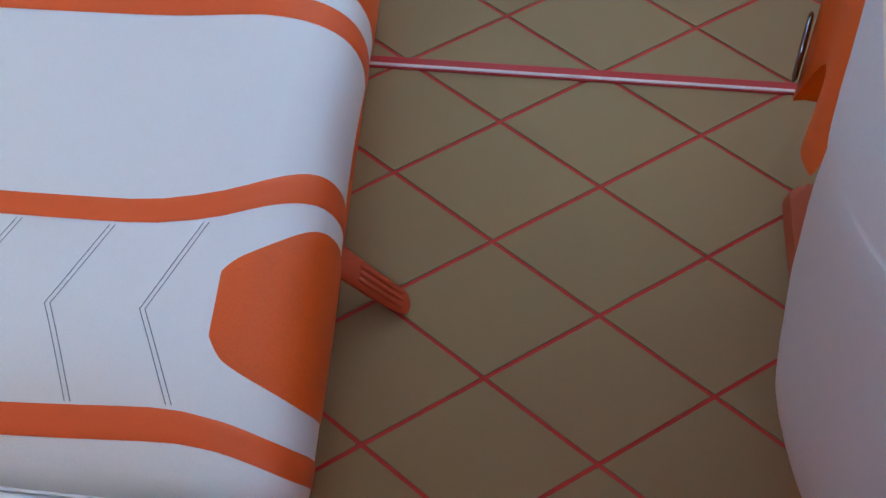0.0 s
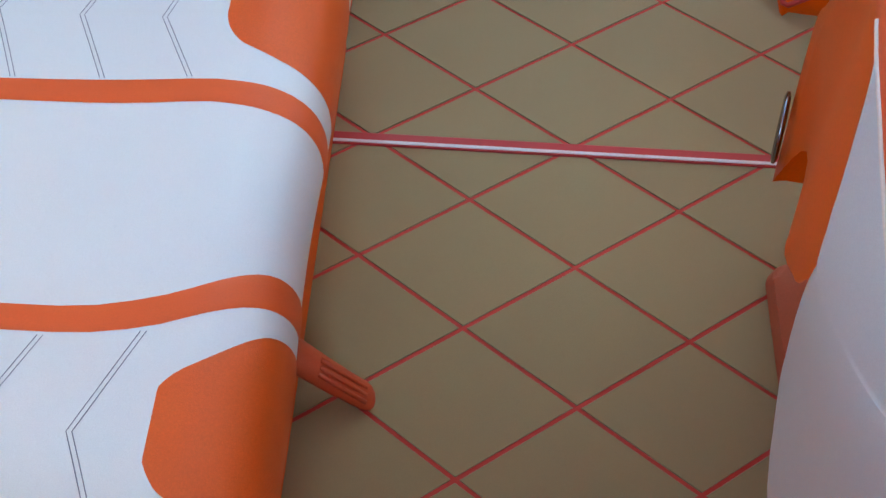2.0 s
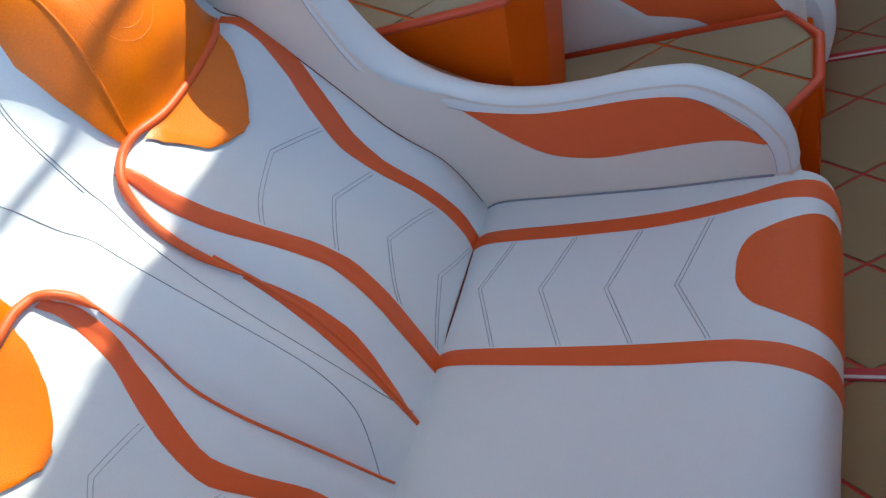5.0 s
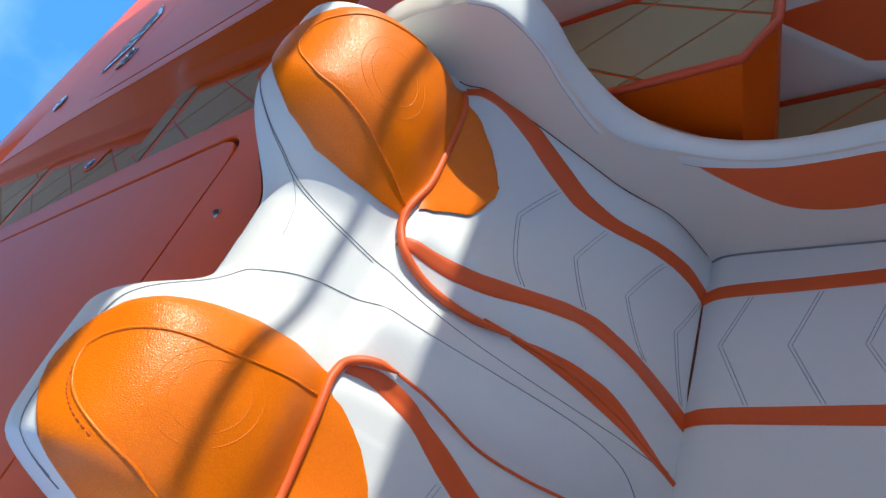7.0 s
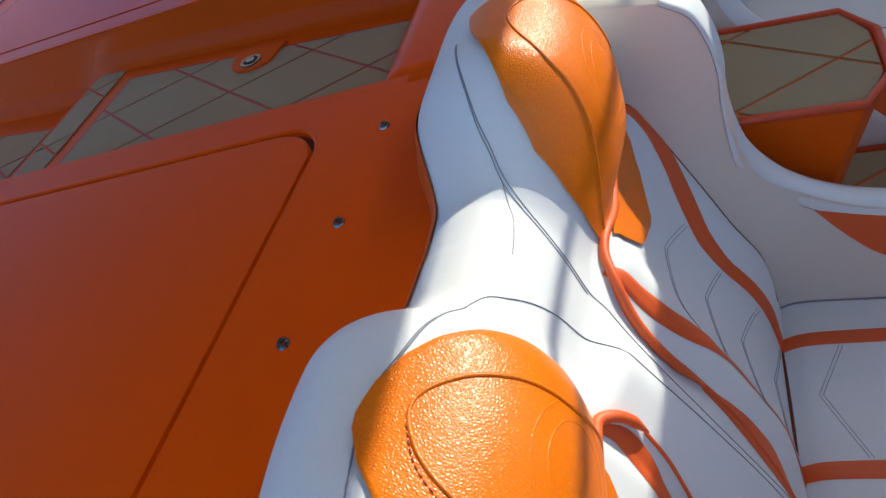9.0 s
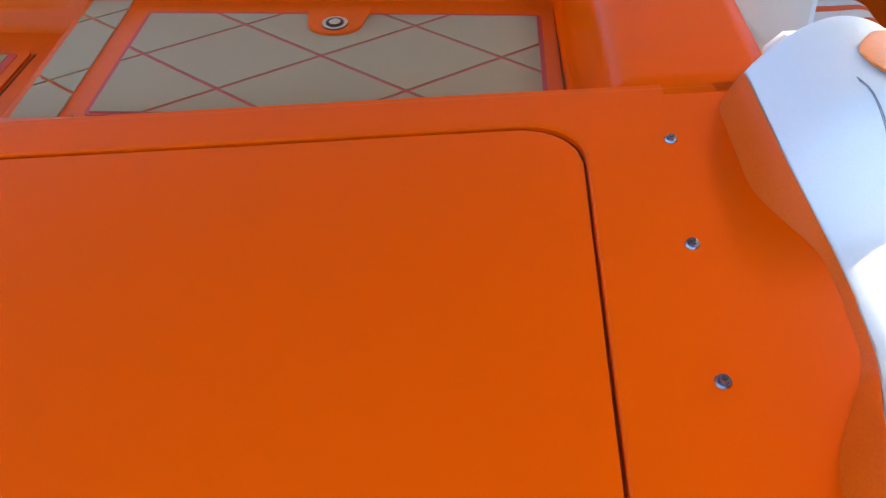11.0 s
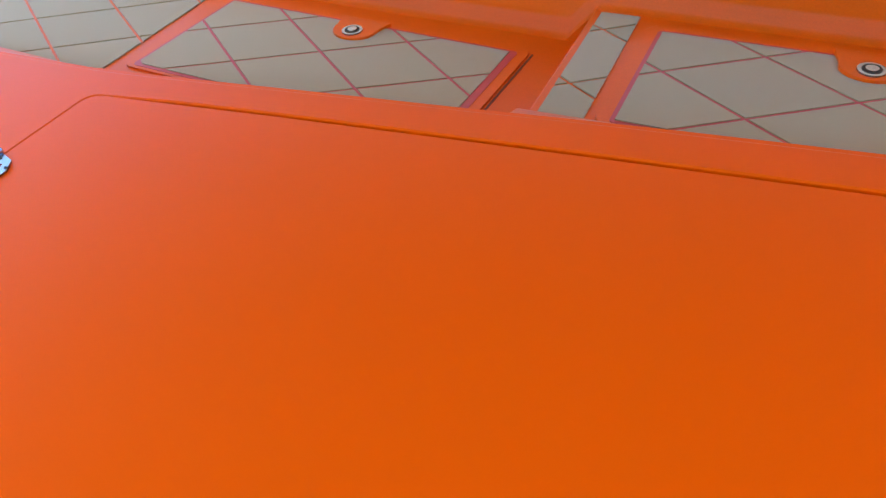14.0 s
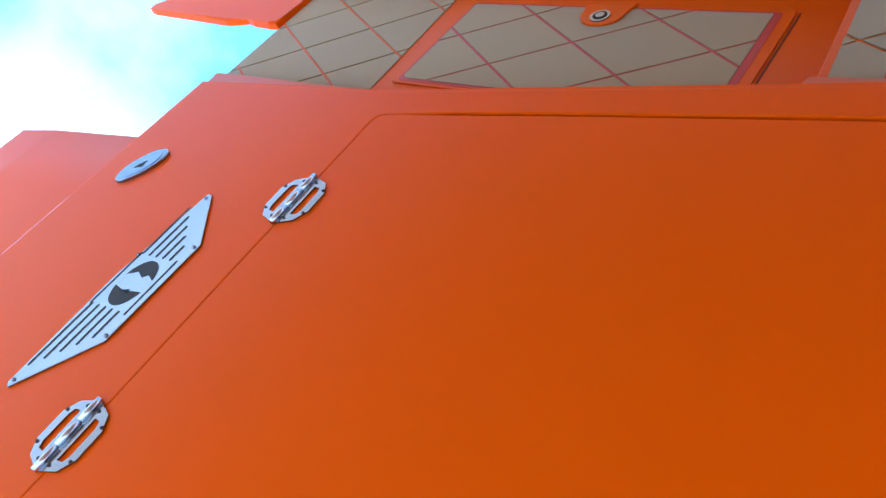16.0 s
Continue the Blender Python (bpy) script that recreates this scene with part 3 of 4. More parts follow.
def cushion_s(x):
    """Where along the cushion's profile a place x on its top lies; past the front edge the profile goes on down."""
    best = min(range(CUSH_N * 7 // 10), key=lambda i: abs(CUSHION[i].x - x))
    return best / CUSH_N


# stripes and knee patch of each seat, across the boat from the seat's middle
NEAR_TRIM = dict(
    ui=[(-1.15, 0.126), (-0.875, 0.129), (-0.673, 0.130), (-0.589, 0.141), (-0.530, 0.1605), (-0.474, 0.179), (-0.437, 0.187)],
    uo=[(-1.15, 0.158), (-0.885, 0.162), (-0.679, 0.164), (-0.626, 0.172), (-0.573, 0.184), (-0.522, 0.202), (-0.480, 0.220), (-0.442, 0.234)],
    li=[(-1.15, -0.124), (-0.80, -0.118), (-0.66, -0.112), (-0.589, -0.110), (-0.5165, -0.122), (-0.462, -0.138), (-0.429, -0.1465)],
    lo=[(-1.15, -0.163), (-0.79, -0.157), (-0.686, -0.154), (-0.580, -0.150), (-0.523, -0.156), (-0.470, -0.170), (-0.429, -0.183)],
    pu=[(-0.56, 0.076), (-0.551, 0.084), (-0.500, 0.113), (-0.456, 0.144), (-0.434, 0.156)],
    pl=[(-0.563, -0.020), (-0.552, -0.040), (-0.5136, -0.062), (-0.458, -0.0855), (-0.429, -0.098)], tip=-0.570)
FAR_TRIM = dict(
    ui=[(-1.15, 0.124), (-0.939, 0.132), (-0.742, 0.143), (-0.627, 0.158), (-0.515, 0.184), (-0.45, 0.200)],
    uo=[(-1.15, 0.156), (-0.949, 0.164), (-0.808, 0.171), (-0.690, 0.181), (-0.575, 0.200), (-0.498, 0.228), (-0.444, 0.245)],
    li=[(-1.15, -0.131), (-1.06, -0.128), (-0.895, -0.118), (-0.7375, -0.1095), (-0.581, -0.102), (-0.498, -0.108), (-0.437, -0.118)],
    lo=[(-1.15, -0.166), (-1.06, -0.163), (-0.88, -0.156), (-0.695, -0.150), (-0.573, -0.142), (-0.492, -0.150), (-0.434, -0.158)],
    pu=[(-0.575, 0.098), (-0.560, 0.109), (-0.509, 0.136), (-0.4575, 0.165), (-0.43, 0.174)],
    pl=[(-0.576, -0.012), (-0.560, -0.030), (-0.504, -0.056), (-0.436, -0.078)], tip=-0.582)
TRIM = {-0.5615: NEAR_TRIM, 0.058: FAR_TRIM}


def patch_edge(table, x, tip):
    """The knee patch's side, drawn in to a blunt round end."""
    u = min(max((x - tip) / 0.034, 0.0), 1.0)
    return 0.03 + (soft(table, x) - 0.03) * (1 - (1 - u) ** 2.4) ** (1 / 2.4)


def soft(table, x):
    """As glide(), rounding over a shorter reach."""
    return sum(along(table, x + 0.006 * k) for k in range(-3, 4)) / 7


def cushion_inlay(name, y0, y1, s0, s1, mat, parent, label="", rows=46, cols=6, lift=0.0022):
    """A panel sewn onto the cushion between two curves y0(x) and y1(x)."""
    out = []
    reach = -9.0
    for i in range(rows + 1):
        s = s0 + (s1 - s0) * (i / rows) ** 1.5
        k = min(int(s * CUSH_N), CUSH_N - 1)
        x = CUSHION[k].lerp(CUSHION[k + 1], s * CUSH_N - k).x
        reach = max(reach, x)
        a, b = y0(reach), y1(reach)
        out.append([cushion_at(a + (b - a) * j / cols, s, lift - (0.0016 if j in (0, cols) else 0)) for j in range(cols + 1)])
    return grid(name, out, mat, parent, label, flip=True)


def chevrons(name, points, surface, parent):
    """A doubled line of stitches through points of a surface."""
    for d in (-0.0036, 0.0036):
        pts = []
        for (a0, a1), (b0, b1) in zip(points, points[1:]):
            m = 10
            pts += [surface(a0 + (b0 - a0) * k / m, a1 + (b1 - a1) * k / m, d) for k in range(m)]
        pts.append(surface(*points[-1], d))
        tube(name, pts, 0.0006, THREAD, parent, sides=4)


bench = thing("rear_bench", "white and orange two-seat bench with chevron stitching", "bench", "rear benches")
rows = []
for i in range(CUSH_N + 1):
    s = i / CUSH_N
    far = END_FAR + (0.034 if CUSHION[i].x > -0.47 else 0.034 * ease((CUSHION[i].x + 0.62) / 0.13))
    rows.append([cushion_at(END_NEAR + (far - END_NEAR) * k / 60, s) for k in range(61)])
cushion = grid("cushion", rows, WHITE, bench, "white vinyl seat cushion", flip=True)
for k in (0, 60):
    verts = [r[k] for r in rows] + [Vector((-1.15, rows[0][k].y, 0.15))]
    side = mesh_of("cushion_end", verts, [tuple(range(len(verts)))], False)
    part("cushion_end", side, WHITE, cushion)
part("plinth", box_bm(-1.30, -0.475, END_NEAR - 0.06, END_FAR + 0.05, 0.0, 0.30, 0.01), GELMATT, bench, "orange moulded plinth")
for c in SEATS:
    t = TRIM[c]
    for lo, hi in ((t["ui"], t["uo"]), (t["lo"], t["li"])):
        cushion_inlay("stripe", lambda x: c + soft(lo, x), lambda x: c + soft(hi, x), 0.035, 0.985, STRIPE, cushion, "orange vinyl stripe")
    cushion_inlay("front_patch", lambda x: c + patch_edge(t["pl"], x, t["tip"]), lambda x: c + patch_edge(t["pu"], x, t["tip"]), cushion_s(t["tip"] + 0.001), 0.985, PATCH, cushion, "orange leather knee patch", rows=60, cols=14)


def cushion_top(x):
    """Profile place of x on the top, without steps."""
    for i in range(CUSH_N):
        a, b = CUSHION[i].x, CUSHION[i + 1].x
        if a <= x <= b:
            return (i + (x - a) / (b - a)) / CUSH_N
    return 0.0


for c in SEATS:
    t = TRIM[c]
    first, lead = (-1.061, 0.050) if c > -0.2 else (-1.0375, 0.062)
    for k in range(4):
        x = first + 0.1275 * k
        pts = [(x + lead, c + along(t["ui"], x + lead) - 0.004), (x, c + 0.013), (x + 0.063, c + along(t["li"], x + 0.063) + 0.004)]
        chevrons("stitch_line", pts, lambda x0, y0, d: cushion_at(y0, cushion_top(x0 + d), 0.0006), cushion)

LOBE = [(-1.115, 0.36), (-1.172, 0.53), (-1.240, 0.70), (-1.302, 0.86), (-1.342, 0.965), (-1.350, 1.00), (-1.338, 1.07), (-1.345, 1.155), (-1.378, 1.232), (-1.428, 1.272), (-1.485, 1.278), (-1.540, 1.245), (-1.585, 1.180), (-1.610, 1.085)]
DIP = [(-1.105, 0.36), (-1.158, 0.53), (-1.228, 0.70), (-1.300, 0.86), (-1.352, 0.965), (-1.368, 1.00), (-1.388, 1.060), (-1.410, 1.105), (-1.434, 1.135), (-1.460, 1.150), (-1.486, 1.153), (-1.515, 1.146), (-1.542, 1.130), (-1.565, 1.100)]
FRONT_Z = [p[1] for p in LOBE[:6]]
BACK_N = len(LOBE) - 1
FOLD = -0.222  # the line between the two seats
BACK0, BACK1 = -0.80, 0.33


def lobe_weight(y):
    d = abs(y - FOLD)
    if d > 0.3:
        return ease(1 - (d - 0.400) / 0.080)
    return ease(1 - (0.232 - d) / 0.165)


def back_at(y, v, lift=0.0):
    """The backrest's surface; v counts the profile's places from the crease up the front, over the top and down behind."""
    def raw(yy, vv):
        vv = min(max(vv, 0.0), BACK_N)
        i = min(int(vv), BACK_N - 1)
        t, w = vv - i, lobe_weight(yy)
        out = []
        for prof in (DIP, LOBE):
            p = [Vector(prof[min(max(j, 0), BACK_N)]) for j in (i - 1, i, i + 1, i + 2)]
            out.append(0.5 * (2 * p[1] + (p[2] - p[0]) * t + (2 * p[0] - 5 * p[1] + 4 * p[2] - p[3]) * t * t + (3 * p[1] - p[0] - 3 * p[2] + p[3]) * t ** 3))
        q = out[0].lerp(out[1], w)
        side_d = abs(yy - FOLD)
        if side_d > 0.37:
            q.y -= (0.14 if yy > FOLD else 0.25) * ((side_d - 0.37) / 0.2) ** 2 * ease((vv - 5.0) / 2.0)
        if yy < FOLD:
            q.x -= 0.028 * math.exp(-((yy + 0.50) / 0.17) ** 2) * ease((vv - 7.5) / 3.0)
        d = abs(abs(yy - FOLD) - 0.305)
        q.x += 0.016 * math.exp(-(d / 0.085) ** 2) * ease((vv - 5.0) / 1.2) * ease((9.4 - vv) / 2.0)
        if vv < 5.2:
            # side bolsters of each seat and the nose between the seats
            fade = ease(vv / 1.2) * ease((5.2 - vv) / 1.2)
            beside = 0.35 if FOLD - 0.21 < yy < FOLD else 1.0
            q.x += fade * (0.030 * beside * math.exp(-((d - 0.185) / 0.055) ** 2) - 0.012 * math.exp(-(d / 0.09) ** 2))
            q.x += fade * (0.036 * math.exp(-((yy + 0.266) / 0.058) ** 2) - 0.010 * math.exp(-((yy + 0.362) / 0.018) ** 2))
        return Vector((q.x, yy, q.y))
    p = raw(y, v)
    if lift:
        n = (raw(y + 0.004, v) - raw(y - 0.004, v)).cross(raw(y, v + 0.03) - raw(y, v - 0.03))
        if n.length > 1e-9:
            p = p + n.normalized() * lift
    return p


def back_v(z):
    for i in range(5):
        a, b = FRONT_Z[i], FRONT_Z[i + 1]
        if z <= b:
            return i + (z - a) / (b - a)
    return 5.0


rows = [[back_at(BACK0 + (BACK1 - BACK0) * j / 220, i * BACK_N / 140) for j in range(221)] for i in range(141)]
backrest = grid("backrest", rows, WHITE, bench, "white vinyl backrest with two raised headrests", flip=False)

SIDES = ((0, 1), (2 * FOLD, -1))  # the far seat as it is, the near seat mirrored


def back_inlay(name, lo, hi, v0, v1, mat, label="", rows_n=36, cols=6, lift=0.0026, table_z=True, side=(0, 1), power=1.0):
    out = []
    off, sg = side
    for i in range(rows_n + 1):
        v = v0 + (v1 - v0) * (i / rows_n) ** power
        if table_z:
            k = min(int(v), 4)
            pos = FRONT_Z[k] + (v - k) * (FRONT_Z[k + 1] - FRONT_Z[k])
        else:
            pos = v
        bend = (lambda tab, q: sum(along(tab, q + (0.006 if power == 1 else 0.0015) * k) for k in range(-3, 4)) / 7) if table_z else along
        a, b = bend(lo, pos), bend(hi, pos)
        out.append([back_at(off + sg * (a + (b - a) * j / cols), v, lift - (0.002 if j in (0, cols) else 0)) for j in range(cols + 1)])
    return grid(name, out, mat, backrest, label, flip=sg < 0)


R_IN = [(0.36, 0.178), (0.374, 0.185), (0.411, 0.203), (0.474, 0.208), (0.552, 0.200), (0.631, 0.184), (0.712, 0.177), (0.815, 0.207), (0.924, 0.242), (0.974, 0.241), (1.0, 0.226)]
R_OUT = [(0.36, 0.214), (0.374, 0.222), (0.449, 0.234), (0.542, 0.223), (0.635, 0.209), (0.711, 0.213), (0.822, 0.243), (0.915, 0.272), (0.957, 0.266), (1.0, 0.246)]
L_IN = [(0.36, -0.080), (0.376, -0.077), (0.455, -0.058), (0.525, -0.028), (0.606, -0.012), (0.685, -0.030), (0.799, -0.085), (0.88, -0.111), (0.927, -0.118), (0.99, -0.117)]
L_OUT = [(0.36, -0.118), (0.38, -0.115), (0.44, -0.108), (0.52, -0.098), (0.598, -0.071), (0.657, -0.064), (0.749, -0.098), (0.825, -0.128), (0.897, -0.144), (0.954, -0.141), (0.99, -0.135)]
T_OUT = [(0.36, -0.230), (0.402, -0.224), (0.49, -0.210), (0.56, -0.196), (0.635, -0.181), (0.708, -0.173), (0.77, -0.171), (0.92, -0.176)]
T_IN = [(0.36, -0.228), (0.399, -0.219), (0.462, -0.189), (0.517, -0.165), (0.582, -0.148), (0.657, -0.145), (0.721, -0.153), (0.774, -0.167), (0.92, -0.173)]
FLAP_LO = [(0.866, 0.075), (0.872, 0.044), (0.892, 0.002), (0.95, -0.037), (0.985, -0.060)]
FLAP_HI = [(0.866, 0.100), (0.874, 0.122), (0.884, 0.137), (0.901, 0.161), (0.945, 0.194), (0.986, 0.207)]
HEAD_LO = [(4.3, 0.045), (4.55, 0.0), (5.0, -0.082), (5.7, -0.091), (6.8, -0.093), (7.95, -0.085), (8.9, -0.054), (9.3, -0.024), (9.8, 0.022), (9.95, 0.045), (10.02, 0.070)]
HEAD_HI = [(4.3, 0.095), (4.55, 0.140), (5.0, 0.234), (5.6, 0.217), (6.2, 0.204), (6.9, 0.190), (7.4, 0.188), (8.0, 0.177), (8.7, 0.155), (9.5, 0.122), (9.9, 0.094), (10.02, 0.078)]
PIPE = [(0.232, 4.95), (0.205, 4.85), (0.165, 4.62), (0.101, 4.33), (0.031, 4.45), (-0.047, 4.98), (-0.096, 4.92), (-0.133, 4.45), (-0.159, 3.85), (-0.176, 3.4), (-0.181, 2.95), (-0.169, 2.45)]
HEAD_SEAM = [(-0.067, 5.2), (-0.045, 6.2), (-0.026, 7.0), (-0.011, 7.75), (-0.003, 8.25), (0.018, 8.75), (0.042, 9.05), (0.069, 9.17), (0.104, 9.0), (0.135, 8.45), (0.158, 7.9), (0.176, 7.25), (0.182, 6.8)]
FRAME_SEAM = [(0.03, 10.3), (-0.02, 10.1), (-0.066, 9.75), (-0.092, 9.3), (-0.118, 8.7), (-0.143, 7.6), (-0.163, 6.3), (-0.176, 5.1), (-0.186, 4.1), (-0.213, 3.1), (-0.223, 2.4), (-0.224, 1.75), (-0.222, 1.05), (-0.214, 0.6), (-0.206, 0.3)]
FORK_SEAM = [(-0.121, 8.76), (-0.150, 8.3), (-0.168, 8.06), (-0.200, 7.9), (-0.224, 7.86)]
# the near seat has a cut of its own beside the nose between the seats
NEAR_FLAP_LO = [(0.866, 0.075), (0.874, 0.050), (0.884, 0.034), (0.906, 0.006), (0.943, -0.021), (0.985, -0.040)]
NEAR_HEAD_LO = [(5.0, -0.061), (6.1, -0.063), (7.0, -0.053), (7.65, -0.037), (8.35, -0.014), (8.85, 0.010), (9.15, 0.032), (9.38, 0.060), (9.5, 0.090)]
NEAR_HEAD_HI = [(5.0, 0.243), (5.6, 0.262), (6.4, 0.262), (7.2, 0.255), (8.0, 0.246), (8.5, 0.234), (8.75, 0.205), (9.0, 0.172), (9.38, 0.133), (9.5, 0.106)]
NEAR_HEAD_SEAM = [(-0.021, 5.2), (-0.004, 6.15), (0.013, 6.95), (0.022, 7.6), (0.030, 8.05), (0.044, 8.5), (0.065, 8.85), (0.087, 8.95), (0.118, 8.8), (0.141, 8.5), (0.161, 8.0), (0.176, 7.45), (0.190, 7.0), (0.20, 6.2), (0.205, 5.3)]
NEAR_PIPE = [(0.246, 4.95), (0.20, 4.85), (0.115, 4.80), (0.039, 4.90), (-0.024, 4.95), (-0.057, 4.90), (-0.080, 4.62), (-0.098, 4.25), (-0.110, 3.85), (-0.113, 3.5)]
NEAR_CORD = [(-0.113, 3.5), (-0.106, 3.1), (-0.096, 2.75), (-0.081, 2.3), (-0.080, 1.85), (-0.086, 1.4), (-0.096, 0.78), (-0.108, 0.24)]
NEAR_SEAM = [(0.215, 9.3), (0.199, 9.42), (0.138, 9.45), (0.082, 9.45), (0.032, 9.2), (-0.022, 8.95), (-0.07, 8.88), (-0.116, 8.85), (-0.143, 8.5), (-0.155, 7.7), (-0.173, 6.6), (-0.186, 5.56), (-0.193, 4.76), (-0.188, 3.4), (-0.189, 2.64), (-0.191, 1.7), (-0.176, 1.22), (-0.146, 0.81), (-0.10, 0.40)]
NEAR_L_OUT = [(0.36, -0.030), (0.405, -0.028), (0.454, -0.036), (0.529, -0.034), (0.618, -0.013), (0.687, -0.006), (0.734, -0.026), (0.804, -0.061), (0.872, -0.094), (0.917, -0.104), (0.95, -0.103), (0.99, -0.085)]
NEAR_L_IN = [(0.36, 0.012), (0.469, 0.005), (0.515, 0.000), (0.59, 0.012), (0.668, 0.031), (0.717, 0.018), (0.764, -0.001), (0.836, -0.042), (0.885, -0.069), (0.927, -0.082), (0.955, -0.084), (0.99, -0.072)]


def smooth_line(pts, per=6):
    return [(p.x, p.y) for p in spline(pts, per)]


for side in SIDES:
    off, sg = side
    far = sg > 0
    l_out, l_in = (L_OUT, L_IN) if far else (NEAR_L_OUT, NEAR_L_IN)
    back_inlay("stripe", R_IN, R_OUT, 0.05, 4.85, STRIPE, "orange vinyl stripe", side=side)
    back_inlay("stripe", l_out, l_in, 0.05, 4.70 if far else 4.22, STRIPE, "orange vinyl stripe", side=side)
    if far:
        back_inlay("bolster_trim", T_OUT, T_IN, 0.05, back_v(0.768), STRIPE, "orange trim tapering to the seat", side=side)
    back_inlay("neck_flap", FLAP_LO if far else NEAR_FLAP_LO, FLAP_HI, back_v(0.864), back_v(0.985), LEATHER, "orange leather neck patch", rows_n=40, cols=16, lift=0.007, side=side, power=1.8)
    lo, hi = (HEAD_LO, HEAD_HI) if far else (NEAR_HEAD_LO, NEAR_HEAD_HI)
    back_inlay("headrest", lo, hi, lo[0][0], lo[-1][0], LEATHER, "orange pebbled leather headrest", rows_n=70, cols=30, lift=0.006, table_z=False, side=side)
    at = lambda pts, lift: [back_at(off + sg * y, v, lift) for y, v in smooth_line(pts)]
    tube("piping", at(PIPE if far else NEAR_PIPE, 0.006), 0.0075, STRIPE, backrest, "orange piping", sides=8, taper=6)
    if far:
        tube("piping", at([(-0.168, 2.75), (-0.163, 2.2), (-0.163, 1.7), (-0.180, 1.1), (-0.202, 0.65), (-0.222, 0.15)], 0.002), 0.0042, STRIPE, backrest, "thin orange piping", sides=8)
    if not far:
        tube("piping", at(NEAR_CORD, 0.001), 0.0027, STRIPE, backrest, "thin orange piping", sides=8)
    tube("headrest_seam", at(HEAD_SEAM if far else NEAR_HEAD_SEAM, 0.0062), 0.0022, LEATHER, backrest, sides=6)
    for r in (1.0, 0.72):
        oval = [(0.072 + r * 0.062 * math.cos(k * math.pi / 24) + r * 0.012 * math.sin(k * math.pi / 24), 7.05 + r * 0.75 * math.sin(k * math.pi / 24)) for k in range(48)]
        tube("embossed_line", [back_at(off + sg * y, v, 0.0054) for y, v in oval], 0.0011, LEATHER, backrest, "embossed oval", sides=5, closed=True)
    if far:
        rows = [[back_at(BACK0 + (BACK1 - BACK0) * j / 60, 11.9 + 1.1 * i / 8, 0.003) for j in range(61)] for i in range(9)]
        grid("back_shell", rows, GELMATT, backrest, "orange moulded back shell")
    seam = FRAME_SEAM if far else NEAR_SEAM
    tube("stitch_line", at(seam, 0.0007), 0.0008, THREAD, backrest, sides=4)
    upper = seam[:8]
    tube("stitch_line", at([(y - 0.006, v) for y, v in upper], 0.0007), 0.0007, THREAD, backrest, sides=4)
    if not far:
        rim = smooth_line([(y + 0.013, v) for v, y in NEAR_HEAD_HI[1:7]], 24)
        inner_row = smooth_line([(y + 0.010, v) for y, v in NEAR_HEAD_SEAM[7:11]], 24)
        for path, lift, mat in ((rim, 0.0012, THREAD), (inner_row, 0.0068, FOOT)):
            for k in range(0, len(path) - 3, 5):
                tube("stitch", [back_at(off + sg * y, v, lift) for y, v in path[k:k + 4]], 0.0009, mat, backrest, sides=4)
    if far:
        tube("stitch_line", at(FORK_SEAM, 0.0004), 0.0006, THREAD, backrest, sides=4)
    for k, (zt, zv) in enumerate(((0.756, 0.804), (0.636, 0.675), (0.498, 0.549), (0.388, 0.435))):
        yr = along(R_IN, zt) - 0.006
        zl = zv - (0.020, 0.036, 0.051, 0.035)[k]
        yl = along(l_in, zl) + 0.006
        for d in (-0.0038, 0.0038):
            line = [(yr + (0.082 - yr) * j / 8, back_v(zt + (zv - zt) * j / 8 + d)) for j in range(8)]
            line += [(0.082 + (yl - 0.082) * j / 8, back_v(zv + (zl - zv) * j / 8 + d)) for j in range(9)]
            tube("stitch_line", [back_at(off + sg * y, v, 0.0006) for y, v in line], 0.0006, THREAD, backrest, sides=4)

# dark and grey cords stand in for shade along the cushion's creases
tube("crease_gap", [back_at(END_NEAR + (END_FAR - END_NEAR) * k / 80, 0.09) + Vector((0.003, 0, 0.0)) for k in range(81)], 0.0042, SEAL_SHADE, bench, "dark cord standing in for the shade behind the cushion", sides=6)
tube("crease_gap", [cushion_at(END_FAR - 0.004, 0.06 + 0.52 * k / 30, 0.001) for k in range(31)], 0.0022, THREAD, bench, sides=6)

# arm and wing panels at both ends of the bench
ARM = [(-0.487, 0.10), (-0.487, 0.40), (-0.490, 0.462), (-0.514, 0.524), (-0.553, 0.577), (-0.604, 0.622), (-0.648, 0.639), (-0.737, 0.644), (-0.81, 0.641), (-0.911, 0.646), (-0.998, 0.671), (-1.076, 0.717), (-1.133, 0.785), (-1.163, 0.86), (-1.178, 0.94), (-1.179, 1.01), (-1.190, 1.07), (-1.214, 1.125), (-1.258, 1.157), (-1.36, 1.170), (-1.47, 1.165), (-1.50, 1.13), (-1.505, 1.04), (-1.505, 0.10)]
ARM_IN = [(-1.048, 0.656), (-0.97, 0.634), (-0.90, 0.620), (-0.82, 0.617), (-0.735, 0.618), (-0.66, 0.610), (-0.62, 0.592), (-0.574, 0.542), (-0.523, 0.471), (-0.57, 0.487), (-0.627, 0.494), (-0.72, 0.490), (-0.803, 0.485), (-0.87, 0.494), (-0.93, 0.520), (-0.994, 0.585)]


